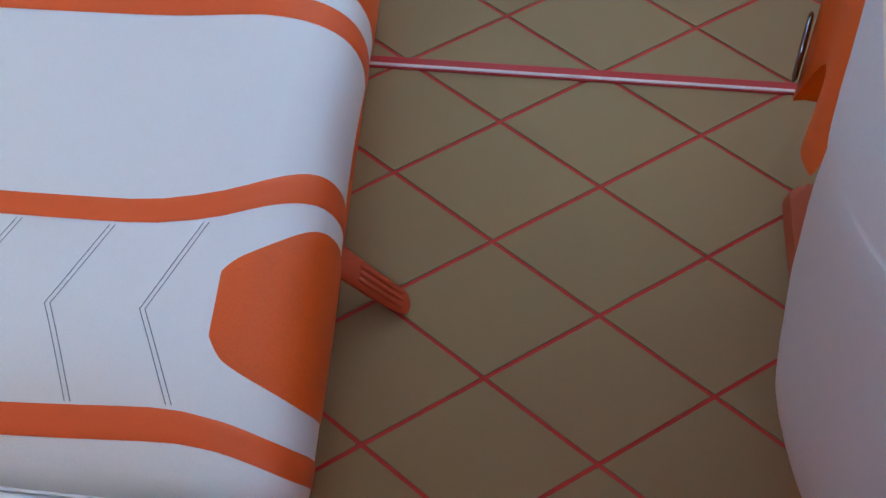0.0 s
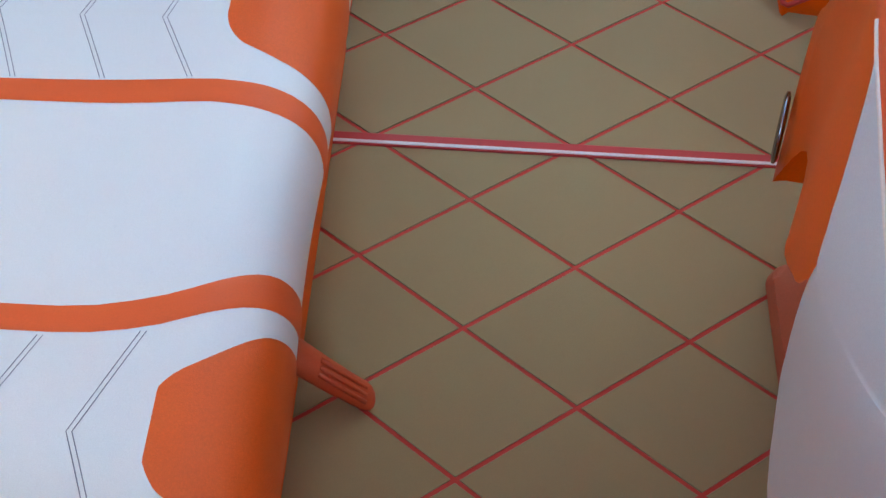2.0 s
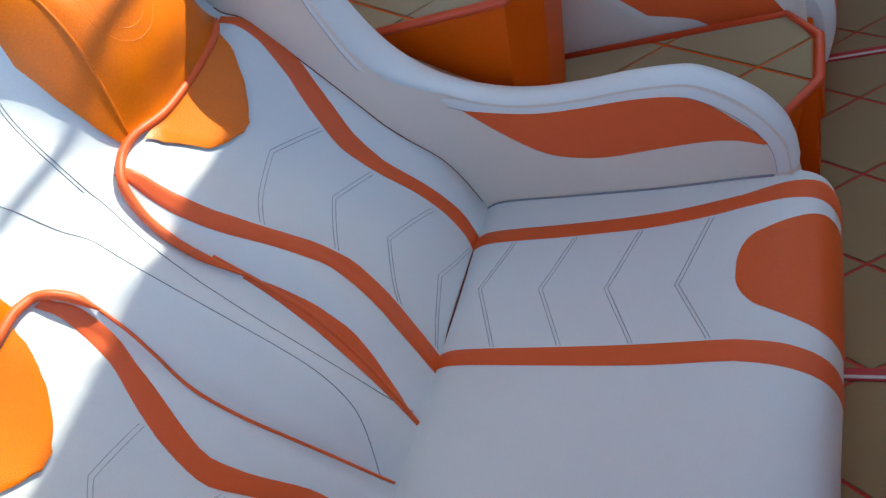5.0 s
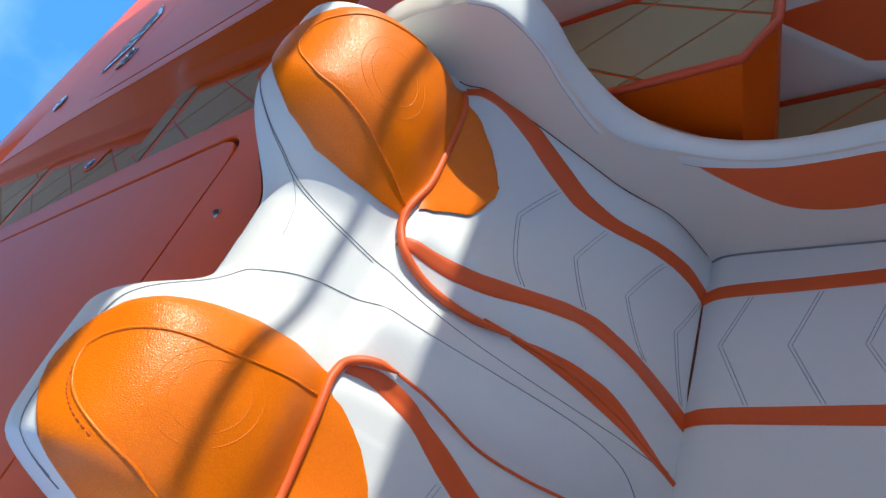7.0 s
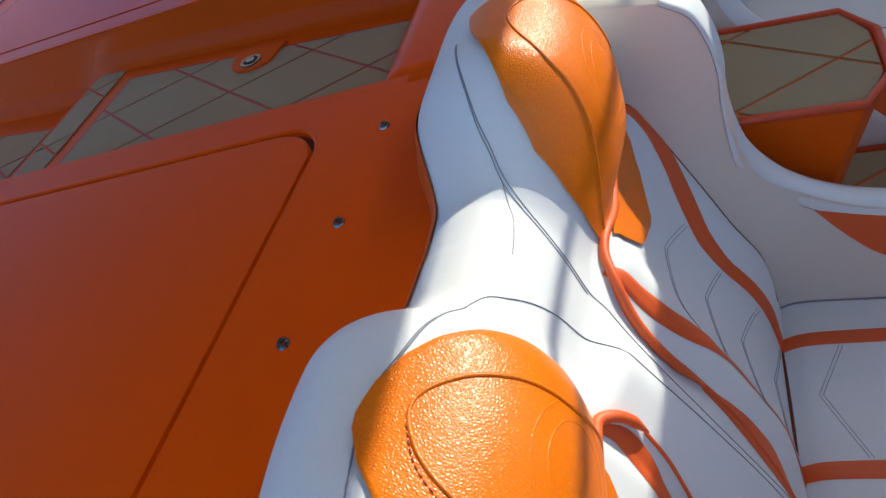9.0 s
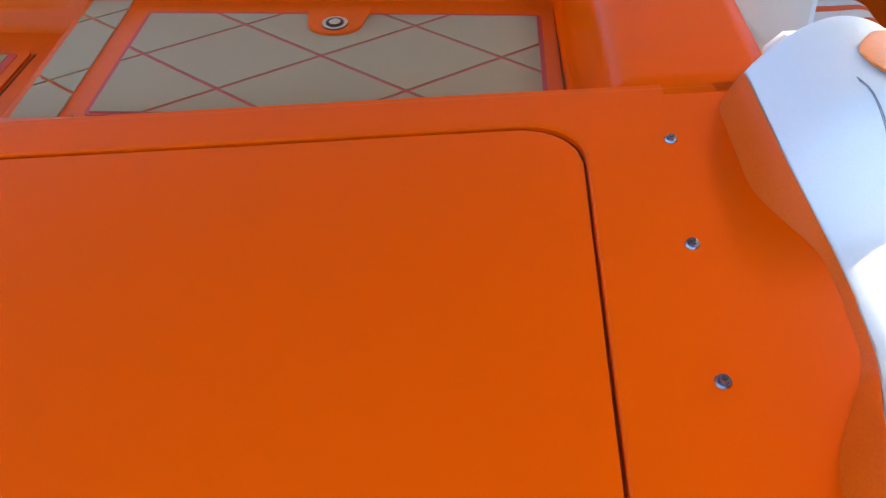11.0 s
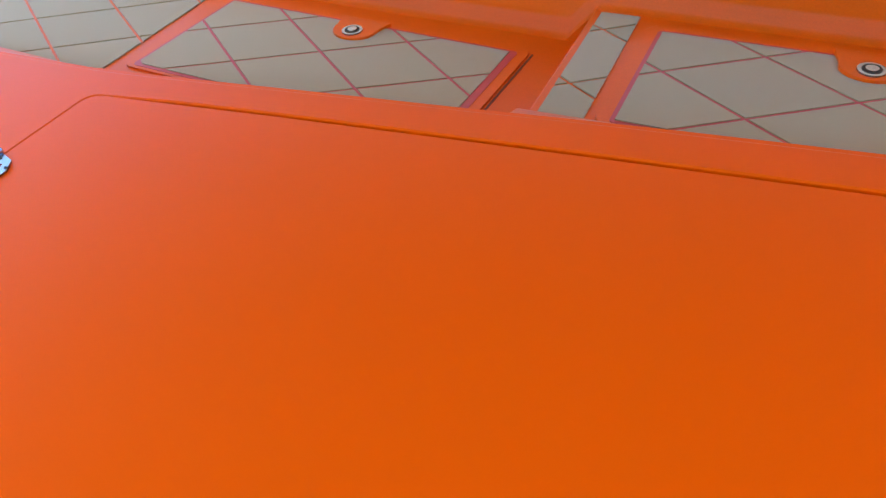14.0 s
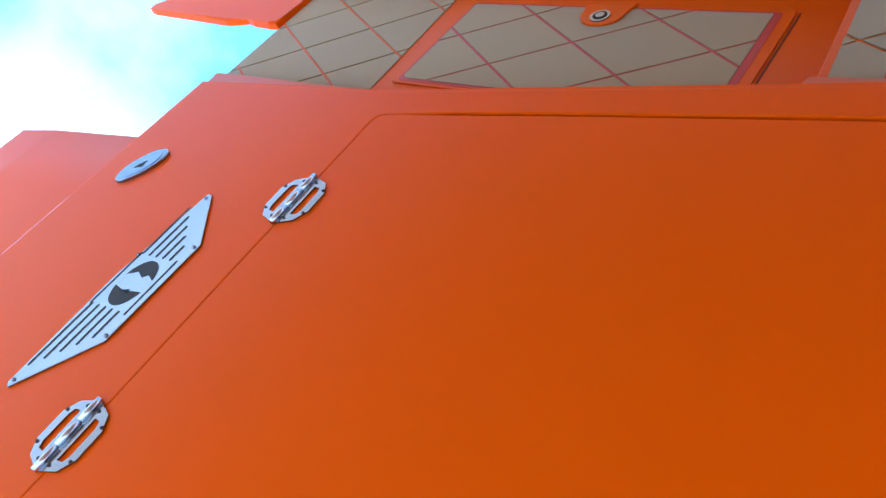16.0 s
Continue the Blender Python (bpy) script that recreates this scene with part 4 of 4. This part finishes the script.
def wing(inner, outer, name="side_panel"):
    """The end of the bench: arm, wing and rounded rim; inner faces the seats."""
    s = 1 if outer > inner else -1
    curve = [(p.x, p.y) for p in spline(ARM[1:19], 5)]
    outline = [ARM[0], *curve, *ARM[19:]]
    n = len(outline)
    lean = lambda x, z: 0.042 * ease((z - 0.45) / 0.25) * ease((-1.05 - x) / 0.12)
    loops = []
    for depth, inset, low in ((0.0, 0.020, 0), (0.004, 0.009, 0), (0.013, 0.002, 0), (0.030, 0.0, 0), (0.052, 0.010, 1), (0.064, 0.026, 1)):
        loop = []
        for k, (x, z) in enumerate(outline):
            a, b = outline[k - 1], outline[(k + 1) % n]
            t = Vector((b[0] - a[0], b[1] - a[1])).normalized()
            nrm = Vector((t.y, -t.x))
            flare = 0.075 * max(0.0, (0.64 - z) / 0.54) if low else 0.0
            loop.append(Vector((x - inset * nrm.x, inner + s * (depth + flare - lean(x, z) * max(0.0, 1 - depth / 0.052)), z - inset * nrm.y)))
        loops.append(loop)
    verts = [p for lp in loops for p in lp]
    faces = []
    for r in range(len(loops) - 1):
        faces += [(r * n + k, r * n + (k + 1) % n, (r + 1) * n + (k + 1) % n, (r + 1) * n + k) for k in range(n)]
    faces += [tuple(range(n))[::-1], tuple((len(loops) - 1) * n + k for k in range(n))]
    if s > 0:
        faces = [f[::-1] for f in faces]
    me = mesh_of(name, verts, faces, True)
    panel = part(name, me, GREY, bench, "pale vinyl arm and wing with a rounded rim")
    e = panel.modifiers.new("edges", "EDGE_SPLIT")
    e.split_angle = radians(40)
    # pale rim band over the edge
    rows = []
    for k, (x, z) in enumerate(curve):
        a, b = curve[max(k - 1, 0)], curve[min(k + 1, len(curve) - 1)]
        t = Vector((b[0] - a[0], b[1] - a[1])).normalized()
        nrm = Vector((t.y, -t.x))
        row = []
        slim = 1 - 0.72 * ease((z - 0.72) / 0.22)
        for depth, inset in ((-0.0030, 0.034 * slim), (-0.0042, 0.020 * slim), (0.0012, 0.007 * slim), (0.013, -0.001), (0.030, -0.003), (0.052, 0.007), (0.063, 0.023)):
            flare = 0.075 * max(0.0, (0.64 - z) / 0.54) * max(0.0, (depth - 0.02) / 0.04)
            row.append(Vector((x - inset * nrm.x, inner + s * (depth + flare - lean(x, z) * min(1.0, max(0.0, 1 - depth / 0.052))), z - inset * nrm.y)))
        rows.append(row)
    grid("rim_band", rows, WHITE, panel, "white vinyl rim", flip=s < 0)
    tube("stitch_line", [r[0] + Vector((0, -s * 0.0004, 0)) for r in rows], 0.0006, THREAD, panel, sides=4)
    # the broad inner face, leaning in beside the headrest
    top = sorted((x, z) for x, z in outline if z > 0.38)
    rows = []
    for i in range(61):
        x = -1.500 + (1.500 - 0.497) * i / 60
        zt = along(top, x) - 0.007 - 0.012 * ease((x + 0.56) / 0.06)
        rows.append([Vector((x, inner - s * (0.0012 + lean(x, 0.12 + (zt - 0.12) * j / 24)), 0.12 + (zt - 0.12) * j / 24)) for j in range(25)])
    grid("inner_face", rows, GREY, panel, flip=s < 0)
    # a thin dark cord painted as the shade where the panel meets the backrest
    crease = []
    for k in range(46):
        v = 0.3 + 4.9 * k / 45
        y = inner - s * 0.001
        for _ in range(4):
            p = back_at(y, v)
            y = inner - s * (0.0012 + lean(p.x, p.z))
        crease.append(back_at(y, v) + Vector((0.0, -s * 0.0005, 0.0)))
    tube("crease_gap", crease, 0.0015, SEAL_SHADE, panel, sides=6)
    flame = [(p.x, p.y) for p in spline([*ARM_IN, ARM_IN[0]], 4)[:-1]]
    for y, sg in ((inner, -s), ):
        m = len(flame)
        cxy = (sum(p[0] for p in flame) / m, sum(p[1] for p in flame) / m)
        verts = [(x, y + sg * (0.0005 + lean(x, z)), z) for x, z in flame] + [(x + (cxy[0] - x) * 0.02, y + sg * (0.0040 + lean(x, z)), z + (cxy[1] - z) * 0.03) for x, z in flame]
        faces = [tuple(range(m, 2 * m))] + [(k, (k + 1) % m, m + (k + 1) % m, m + k) for k in range(m)]
        if s < 0:
            faces = [f[::-1] for f in faces]
        part("flame_patch", mesh_of("flame_patch", verts, faces, False), STRIPE, panel, "orange vinyl flame patch")
    # the orange patch on the face towards the walkway
    outside = [(p.x, p.y) for p in spline([(-1.05, 0.600), (-0.80, 0.600), (-0.68, 0.580), (-0.60, 0.51), (-0.55, 0.425), (-0.515, 0.350), (-0.57, 0.337), (-0.634, 0.342), (-0.706, 0.400), (-0.80, 0.432), (-0.90, 0.458), (-1.04, 0.485), (-1.05, 0.600)], 4)[:-1]]
    m = len(outside)
    face_y = lambda z: inner + s * (0.064 + 0.075 * max(0.0, (0.64 - z) / 0.54))
    verts = [(x, face_y(z) - s * 0.002, z) for x, z in outside] + [(x, face_y(z) + s * 0.003, z) for x, z in outside]
    faces = [tuple(range(m, 2 * m))[::-1]] + [(k, m + k, m + (k + 1) % m, (k + 1) % m) for k in range(m)]
    if s < 0:
        faces = [f[::-1] for f in faces]
    part("outer_patch", mesh_of("outer_patch", verts, faces, False), STRIPE, panel, "orange vinyl patch")
    return panel


wing(0.302, 0.362)
wing(-0.788, -0.848)


def bench_foot(y, holder=None):
    """A moulded orange foot that curves out from under the cushion."""
    rows = []
    for x, z, w, h in ((-0.50, 0.20, 0.030, 0.030), (-0.455, 0.115, 0.030, 0.028), (-0.41, 0.060, 0.028, 0.022), (-0.375, 0.026, 0.026, 0.018), (-0.358, 0.015, 0.025, 0.013), (-0.349, 0.010, 0.021, 0.010), (-0.343, 0.008, 0.013, 0.007), (-0.341, 0.007, 0.003, 0.002)):
        yy = y - 0.30 * (x + 0.36)
        rows.append([(x, yy + w * math.cos(a), z + h * math.sin(a)) for a in [2 * math.pi * k / 14 for k in range(15)]])
    f = grid("foot", rows, FOOT, holder or bench, "orange moulded foot, darkened in colour for its shade", flip=True)
    for d in (-0.012, 0.0, 0.012):
        tube("rib", [(x, y - 0.30 * (x + 0.36) + d, z + 0.002) for x, z in ((-0.425, 0.098), (-0.40, 0.070), (-0.375, 0.041), (-0.356, 0.020))], 0.0045, FOOT, f)


bench_foot(-0.395)


# ---- front seats, seen from behind ----
SEAT_BACK = [(0.05, 0.52), (0.15, 0.285), (0.24, 0.186), (0.28, 0.165), (0.42, 0.160), (0.55, 0.125), (0.75, 0.046), (0.90, 0.008), (1.0, -0.012), (1.12, -0.036)]
SEAT_HALF = [(0.10, 0.375), (0.35, 0.666), (0.60, 0.40), (1.0, 0.299)]
SEAT_MID = -0.363


def seat_back(y, z):
    """The reclined rear face of a helm seat."""
    d = min(abs(y - SEAT_MID) / glide(SEAT_HALF, z), 0.97)
    return Vector((0.75 - (0.75 - glide(SEAT_BACK, z)) * (1 - d ** 3.3) ** (1 / 3.3), y, z))


def front_seat(far=False):
    seat = thing("helm_seat", "orange helm seat with grey lower back and white stitched top", "seat", "helm seats")
    edge = [(0.19, -0.70), (0.26, -0.60), (0.31, -0.545), (0.362, -0.495), (0.40, -0.455), (0.44, -0.422), (0.50, -0.404), (0.567, -0.403), (0.62, -0.411), (0.70, -0.431), (0.75, -0.441), (0.80, -0.443), (0.865, -0.438), (0.93, -0.427), (0.976, -0.412)]
    seam = [(-0.95, 0.74), (-0.70, 0.748), (-0.62, 0.772), (-0.57, 0.815), (-0.536, 0.855), (-0.508, 0.886), (-0.484, 0.915), (-0.453, 0.945), (-0.428, 0.962), (-0.411, 0.977)]
    # teardrop cover of the lower back
    rows = []
    for k in range(67):
        z = 0.19 + 0.786 * k / 66
        aisle = soft(edge, z)
        inboard = along([(h, y) for y, h in seam], z) if z > 0.741 else -0.90
        rows.append([seat_back(aisle + (inboard - aisle) * i / 24, z) + Vector((0.012 * max(0, 1 - i / 2.0) ** 2, 0, 0)) for i in range(25)])
    grid("lower_back", rows, SEATGREY, seat, "pale grey vinyl lower back", flip=False, thick=0.045)
    # orange upper back between the seam and the roll
    top = [(-0.95, 1.085), (-0.60, 1.085), (-0.45, 1.080), (-0.385, 1.068)]
    rows = []
    for k in range(33):
        y = -0.95 + (0.95 - 0.405) * k / 32
        lo, hi = along(seam, y) - 0.006, along(top, y)
        rows.append([seat_back(y, lo + (hi - lo) * i / 16) + Vector((-0.005 + 0.003 * (i == 0), 0, 0)) for i in range(17)] + [Vector((-0.034, y, hi + 0.003)), Vector((-0.010, y, hi + 0.007))])
    grid("upper_back", rows, STRIPE, seat, "orange vinyl upper back", flip=False, thick=0.03)
    tube("piping", [seat_back(y, along(seam, y)) + Vector((-0.004, 0, 0)) for y in [-0.95 + 0.0133 * k for k in range(41)]], 0.0022, PALETHREAD, seat, "cream piping", sides=5)
    # side of the seat, from the back's edge to the aisle
    back = spline([(0.150, -0.352, 0.51), (0.126, -0.390, 0.57), (0.082, -0.432, 0.70), (0.036, -0.456, 0.85), (-0.004, -0.452, 0.985), (-0.002, -0.36, 1.066)], 4)
    ridge = spline([(0.146, -0.313, 0.52), (0.126, -0.318, 0.60), (0.091, -0.322, 0.72), (0.052, -0.335, 0.85), (0.008, -0.365, 0.97), (-0.004, -0.365, 1.062)], 4)
    low = spline([(0.268, -0.074, 0.245), (0.255, 0.044, 0.453), (0.200, -0.037, 0.593), (0.124, -0.145, 0.779), (0.070, -0.228, 0.92), (0.028, -0.288, 1.026)], 4)
    rows = []
    for i, (p, q, r) in enumerate(zip(back, ridge, low)):
        hollow = max(0.0, 1 - i / 5)
        row = [p.lerp(q, j / 4) + Vector((-0.006 * math.sin(math.pi * j / 4), 0, 0)) for j in range(5)]
        row += [q.lerp(r, j / 8) + math.sin(math.pi * j / 8) * Vector((0.012, 0.04 * hollow, 0.07 * hollow)) for j in range(1, 9)]
        row += [r + Vector((0.02, 0.003, 0)), r + Vector((0.30, -0.03, 0))]
        rows.append(row)
    grid("side_shell", rows, GELMATT, seat, "orange moulded side shell", flip=True)
    # white roll over the top
    line = spline([(0.16, -0.20, 1.00), (0.075, -0.245, 1.015), (0.030, -0.288, 1.031), (-0.001, -0.343, 1.069), (-0.012, -0.405, 1.086), (-0.016, -0.473, 1.090), (-0.018, -0.60, 1.092), (-0.015, -0.95, 1.09)], 6)
    rows = []
    for i in range(12):
        a = math.pi * 0.5 * i / 11
        rows.append([p.lerp(Vector((0.33, -0.62, 1.10)), 0.55 * (1 - math.cos(a))) + Vector((0, 0, 0.055 * math.sin(a))) for p in line])
    roll = grid("top_roll", rows, WHITE, seat, "white vinyl top roll with stitches", flip=True)
    tube("edge_cord", [p + Vector((-0.003, 0.002, -0.002)) for p in line], 0.003, STRIPE, roll, "orange edge cord", sides=8)
    for p, q in zip(line[9:20], line[10:21]):
        for j in range(3):
            a, b = p.lerp(q, j / 3), p.lerp(q, (j + 0.6) / 3)
            off = Vector((-0.006, 0.003, -0.006))
            tube("stitch", [a + off, b + off], 0.0014, PALETHREAD, roll, sides=4)
    # pedestal under the seat
    part("pedestal", prism_bm([(0.47, -0.30), (0.45, -0.36), (0.45, -0.86), (0.90, -0.86), (0.90, 0.02), (0.56, 0.02)], 0.0, 0.46, 0.01, 2), GELMATT, seat, "orange moulded pedestal")
    part("seat_pan", prism_bm(rounded(0.40, 0.95, -0.86, -0.04, 0.10), 0.40, 0.50, 0.03, 3), GELMATT, seat, "orange moulded seat pan")
    part("foot_plate", prism_bm(rounded(0.345, 0.62, -0.50, -0.112, 0.035), 0.0, 0.036, 0.012, 3), PAD, seat, "low dark red foot plate")
    if far:
        # the pod that hangs over the floor on this side
        foot = spline([(0.140, -0.45, 0.15), (0.151, -0.16, 0.15), (0.200, 0.10, 0.15), (0.245, 0.24, 0.15), (0.294, 0.32, 0.15), (0.358, 0.373, 0.15), (0.46, 0.434, 0.15), (0.56, 0.468, 0.15), (0.60, 0.472, 0.15)], 5)
        rows = []
        for p in foot:
            inw = Vector((0.5, -0.75, 0)).normalized()
            rows.append([p + inw * d + Vector((0, 0, h)) for d, h in ((0.30, 0.03), (0.06, -0.004), (0.012, -0.002), (0.0, 0.008), (-0.002, 0.04), (0.004, 0.14), (0.022, 0.30), (0.055, 0.45), (0.10, 0.55), (0.25, 0.58))])
        rows.append([Vector((p.x + 0.006, p.y - 0.012, p.z)) for p in rows[-1]])
        rows.append([Vector((0.615, -0.30, p.z)) for p in rows[-1]])
        grid("pod", rows, GELMATT, seat, "smooth orange moulded pod", flip=False)
    rows = []
    c = Vector((0.254, -0.030, 0.327))
    ax = Vector((-0.93, 0.28, -0.24)).normalized()
    u = ax.cross(Vector((0, 0, 1))).normalized()
    w = u.cross(ax)
    for r, h in ((0.042, 0.0), (0.048, 0.0), (0.054, 0.003), (0.054, 0.007), (0.048, 0.009), (0.041, 0.007), (0.038, 0.001)):
        rows.append([c + ax * (h - 0.004) + r * (math.cos(t) * u + math.sin(t) * w) for t in [2 * math.pi * k / 32 for k in range(33)]])
    grid("speaker_ring", rows, STEEL, seat, "round polished steel ring", flip=True)
    return seat


front_seat()
console = thing("centre_console", "slanted orange console foot with a red rim between the helm seats", "console")
rows = []
for x, z, w0, w1 in ((0.452, 0.0, 0.498, 0.744), (0.450, 0.022, 0.498, 0.744), (0.458, 0.032, 0.497, 0.744), (0.54, 0.115, 0.488, 0.748), (0.64, 0.215, 0.478, 0.755), (0.80, 0.37, 0.46, 0.765), (1.2, 0.60, 0.42, 0.79)):
    rows.append([(x + 0.02, w0 + 0.01, 0.0), (x + 0.005, w0 - 0.002, z * 0.9), (x, w0 + 0.008, z), (x, (w0 + w1) / 2, z + 0.002), (x, w1 - 0.008, z), (x + 0.005, w1 + 0.002, z * 0.9), (x + 0.02, w1 - 0.01, 0.0)])
grid("body", rows, GELMATT, console, "orange slanted plate", flip=False)
tube("rim", [(0.50, 0.745, 0.072), (0.462, 0.742, 0.036), (0.450, 0.735, 0.027), (0.448, 0.62, 0.027), (0.449, 0.507, 0.027), (0.458, 0.498, 0.030), (0.50, 0.494, 0.070)], 0.006, PIPING, console, "red rim")
tube("inlay", [(0.456, 0.732, 0.036), (0.456, 0.51, 0.036)], 0.0022, TRACK, console, "pale inlay line", sides=5)

# the far side is the near side mirrored
mirrored(near_deck)
for ob in side_things:
    mirrored(ob)
mirrored(bench)
far_helm = front_seat(far=True)
for ob in far_helm.children_recursive:
    ob.data.transform(Matrix.Translation((0, 2 * MID, 0)) @ Matrix.Scale(-1, 4, (0, 1, 0)))
    ob.data.flip_normals()

# ---- surroundings ----
# added roof, never in view: blocks the sun, its openings shape the sunlit patches
shade_roof = tagged(new("hardtop"), "added unseen pale roof whose openings shape the sunlight", "hardtop", kind="structure")
ROOF_Z = 2.45
for outline in (
        [(-6.4, -1.7), (-0.635, -1.7), (-0.635, 1.04), (-0.61, 1.22), (-0.61, 1.64), (-0.56, 1.74), (-0.56, 4.2), (-6.4, 4.2)],
        [(-0.635, -1.7), (-0.15, -1.7), (-0.15, 0.20), (-0.635, 0.20)],
        [(-0.56, 2.20), (-0.245, 2.20), (-0.245, 5.0), (-0.56, 5.0)],
        [(-0.15, -1.7), (0.86, -1.7), (0.86, 5.0), (-0.245, 5.0), (-0.245, 2.20), (-0.222, 1.95), (-0.195, 1.90), (-0.178, 1.68), (-0.15, 0.20)],
        [(0.86, -1.7), (1.20, -1.7), (1.20, 1.225), (0.86, 1.225)],
        [(0.86, 1.465), (1.20, 1.465), (1.20, 5.0), (0.86, 5.0)],
        [(1.20, -1.7), (3.6, -1.7), (3.6, 5.0), (1.20, 5.0)]):
    part("roof_panel", prism_bm(outline, ROOF_Z, ROOF_Z + 0.05), BOARD, shade_roof)
# added bar across the opening, only for the thin shadow it casts
tube("roof_bar", [(x + 0.20, y - 0.135, ROOF_Z) for x, y in ((-0.590, 2.35), (-0.605, 1.80), (-0.622, 1.40), (-0.614, 1.00), (-0.60, 0.35))], 0.0105, STEEL, shade_roof, "added unseen bar that casts a thin shadow")

bowl = bmesh.new()
bmesh.ops.create_uvsphere(bowl, u_segments=48, v_segments=24, radius=400)
bmesh.ops.delete(bowl, geom=[v for v in bowl.verts if v.co.z > 190], context="VERTS")
bmesh.ops.reverse_faces(bowl, faces=bowl.faces[:])
SKYMAT = bpy.data.materials.new("sky_with_fill")
SKYMAT.use_nodes = True
n, l = SKYMAT.node_tree.nodes, SKYMAT.node_tree.links
n.remove(n["Principled BSDF"])
em = n.new("ShaderNodeEmission")
geo = n.new("ShaderNodeNewGeometry")
cloud = n.new("ShaderNodeTexNoise")
cloud.inputs["Scale"].default_value, cloud.inputs["Detail"].default_value = 0.006, 6
l.new(geo.outputs["Position"], cloud.inputs["Vector"])
cr = n.new("ShaderNodeValToRGB")
cr.color_ramp.elements[0].position, cr.color_ramp.elements[0].color = 0.42, (0.055, 0.23, 0.66, 1)
cr.color_ramp.elements[1].position, cr.color_ramp.elements[1].color = 0.75, (0.40, 0.62, 0.88, 1)
l.new(cloud.outputs["Fac"], cr.inputs[0])
sep = n.new("ShaderNodeSeparateXYZ")
l.new(geo.outputs["Position"], sep.inputs[0])
low = n.new("ShaderNodeMapRange")
low.inputs["From Min"].default_value, low.inputs["From Max"].default_value = -215.0, -165.0
l.new(sep.outputs["Z"], low.inputs["Value"])
# the unseen bottom of the bowl glows pale, added as neutral fill light
fill_glow = n.new("ShaderNodeMix")
fill_glow.data_type = "RGBA"
fill_glow.inputs[6].default_value = (0.78, 0.72, 0.60, 1)
l.new(low.outputs[0], fill_glow.inputs[0])
l.new(cr.outputs[0], fill_glow.inputs[7])
l.new(fill_glow.outputs[2], em.inputs[0])
em.inputs[1].default_value = 0.41
l.new(em.outputs[0], n["Material Output"].inputs[0])
tagged(part("backdrop", bowl, SKYMAT), "blue sky with thin cloud, and an added pale glow below for fill light", "backdrop", kind="structure")

# ---- foam diamonds, piece by piece ----
for y0, y1 in FLOOR_REGIONS:
    foam_tiles(floor, [(-0.62, max(y0, -1.6)), (1.05, max(y0, -1.6)), (1.05, min(y1, 2.5)), (-0.62, min(y1, 2.5))], (0.0, 0.0), -0.0055)
foam_tiles(lid_fore, [(-2.722, 0.385), (-1.842, 0.385), (-1.842, 0.772), (-2.722, 0.772)], (FORE_PIVOT[0] + 0.190, FORE_PIVOT[1]), 0.961, 0.190, 0.128)
foam_tiles(lid_aft, [(-3.985, 0.385), (-3.092, 0.385), (-3.092, 0.782), (-3.985, 0.782)], (AFT_PIVOT[0] + 0.190, AFT_PIVOT[1]), 0.868, 0.190, 0.1265)
foam_tiles(walk_floor, [(-2.880, 0.30), (-2.786, 0.30), (-2.786, 0.85), (-2.880, 0.85)], (-2.662, 0.508), 0.9555, 0.190, 0.128)
foam_tiles(walk_floor, [(-4.74, 0.300), (-4.078, 0.300), (-4.078, 0.855), (-4.74, 0.855)], (-3.911, 0.540), 0.8625)
foam_tiles(step_low, low_out, (-0.367, 0.598), 0.396)
foam_tiles(step_high, high_out, (-0.763, 0.595), 0.775)
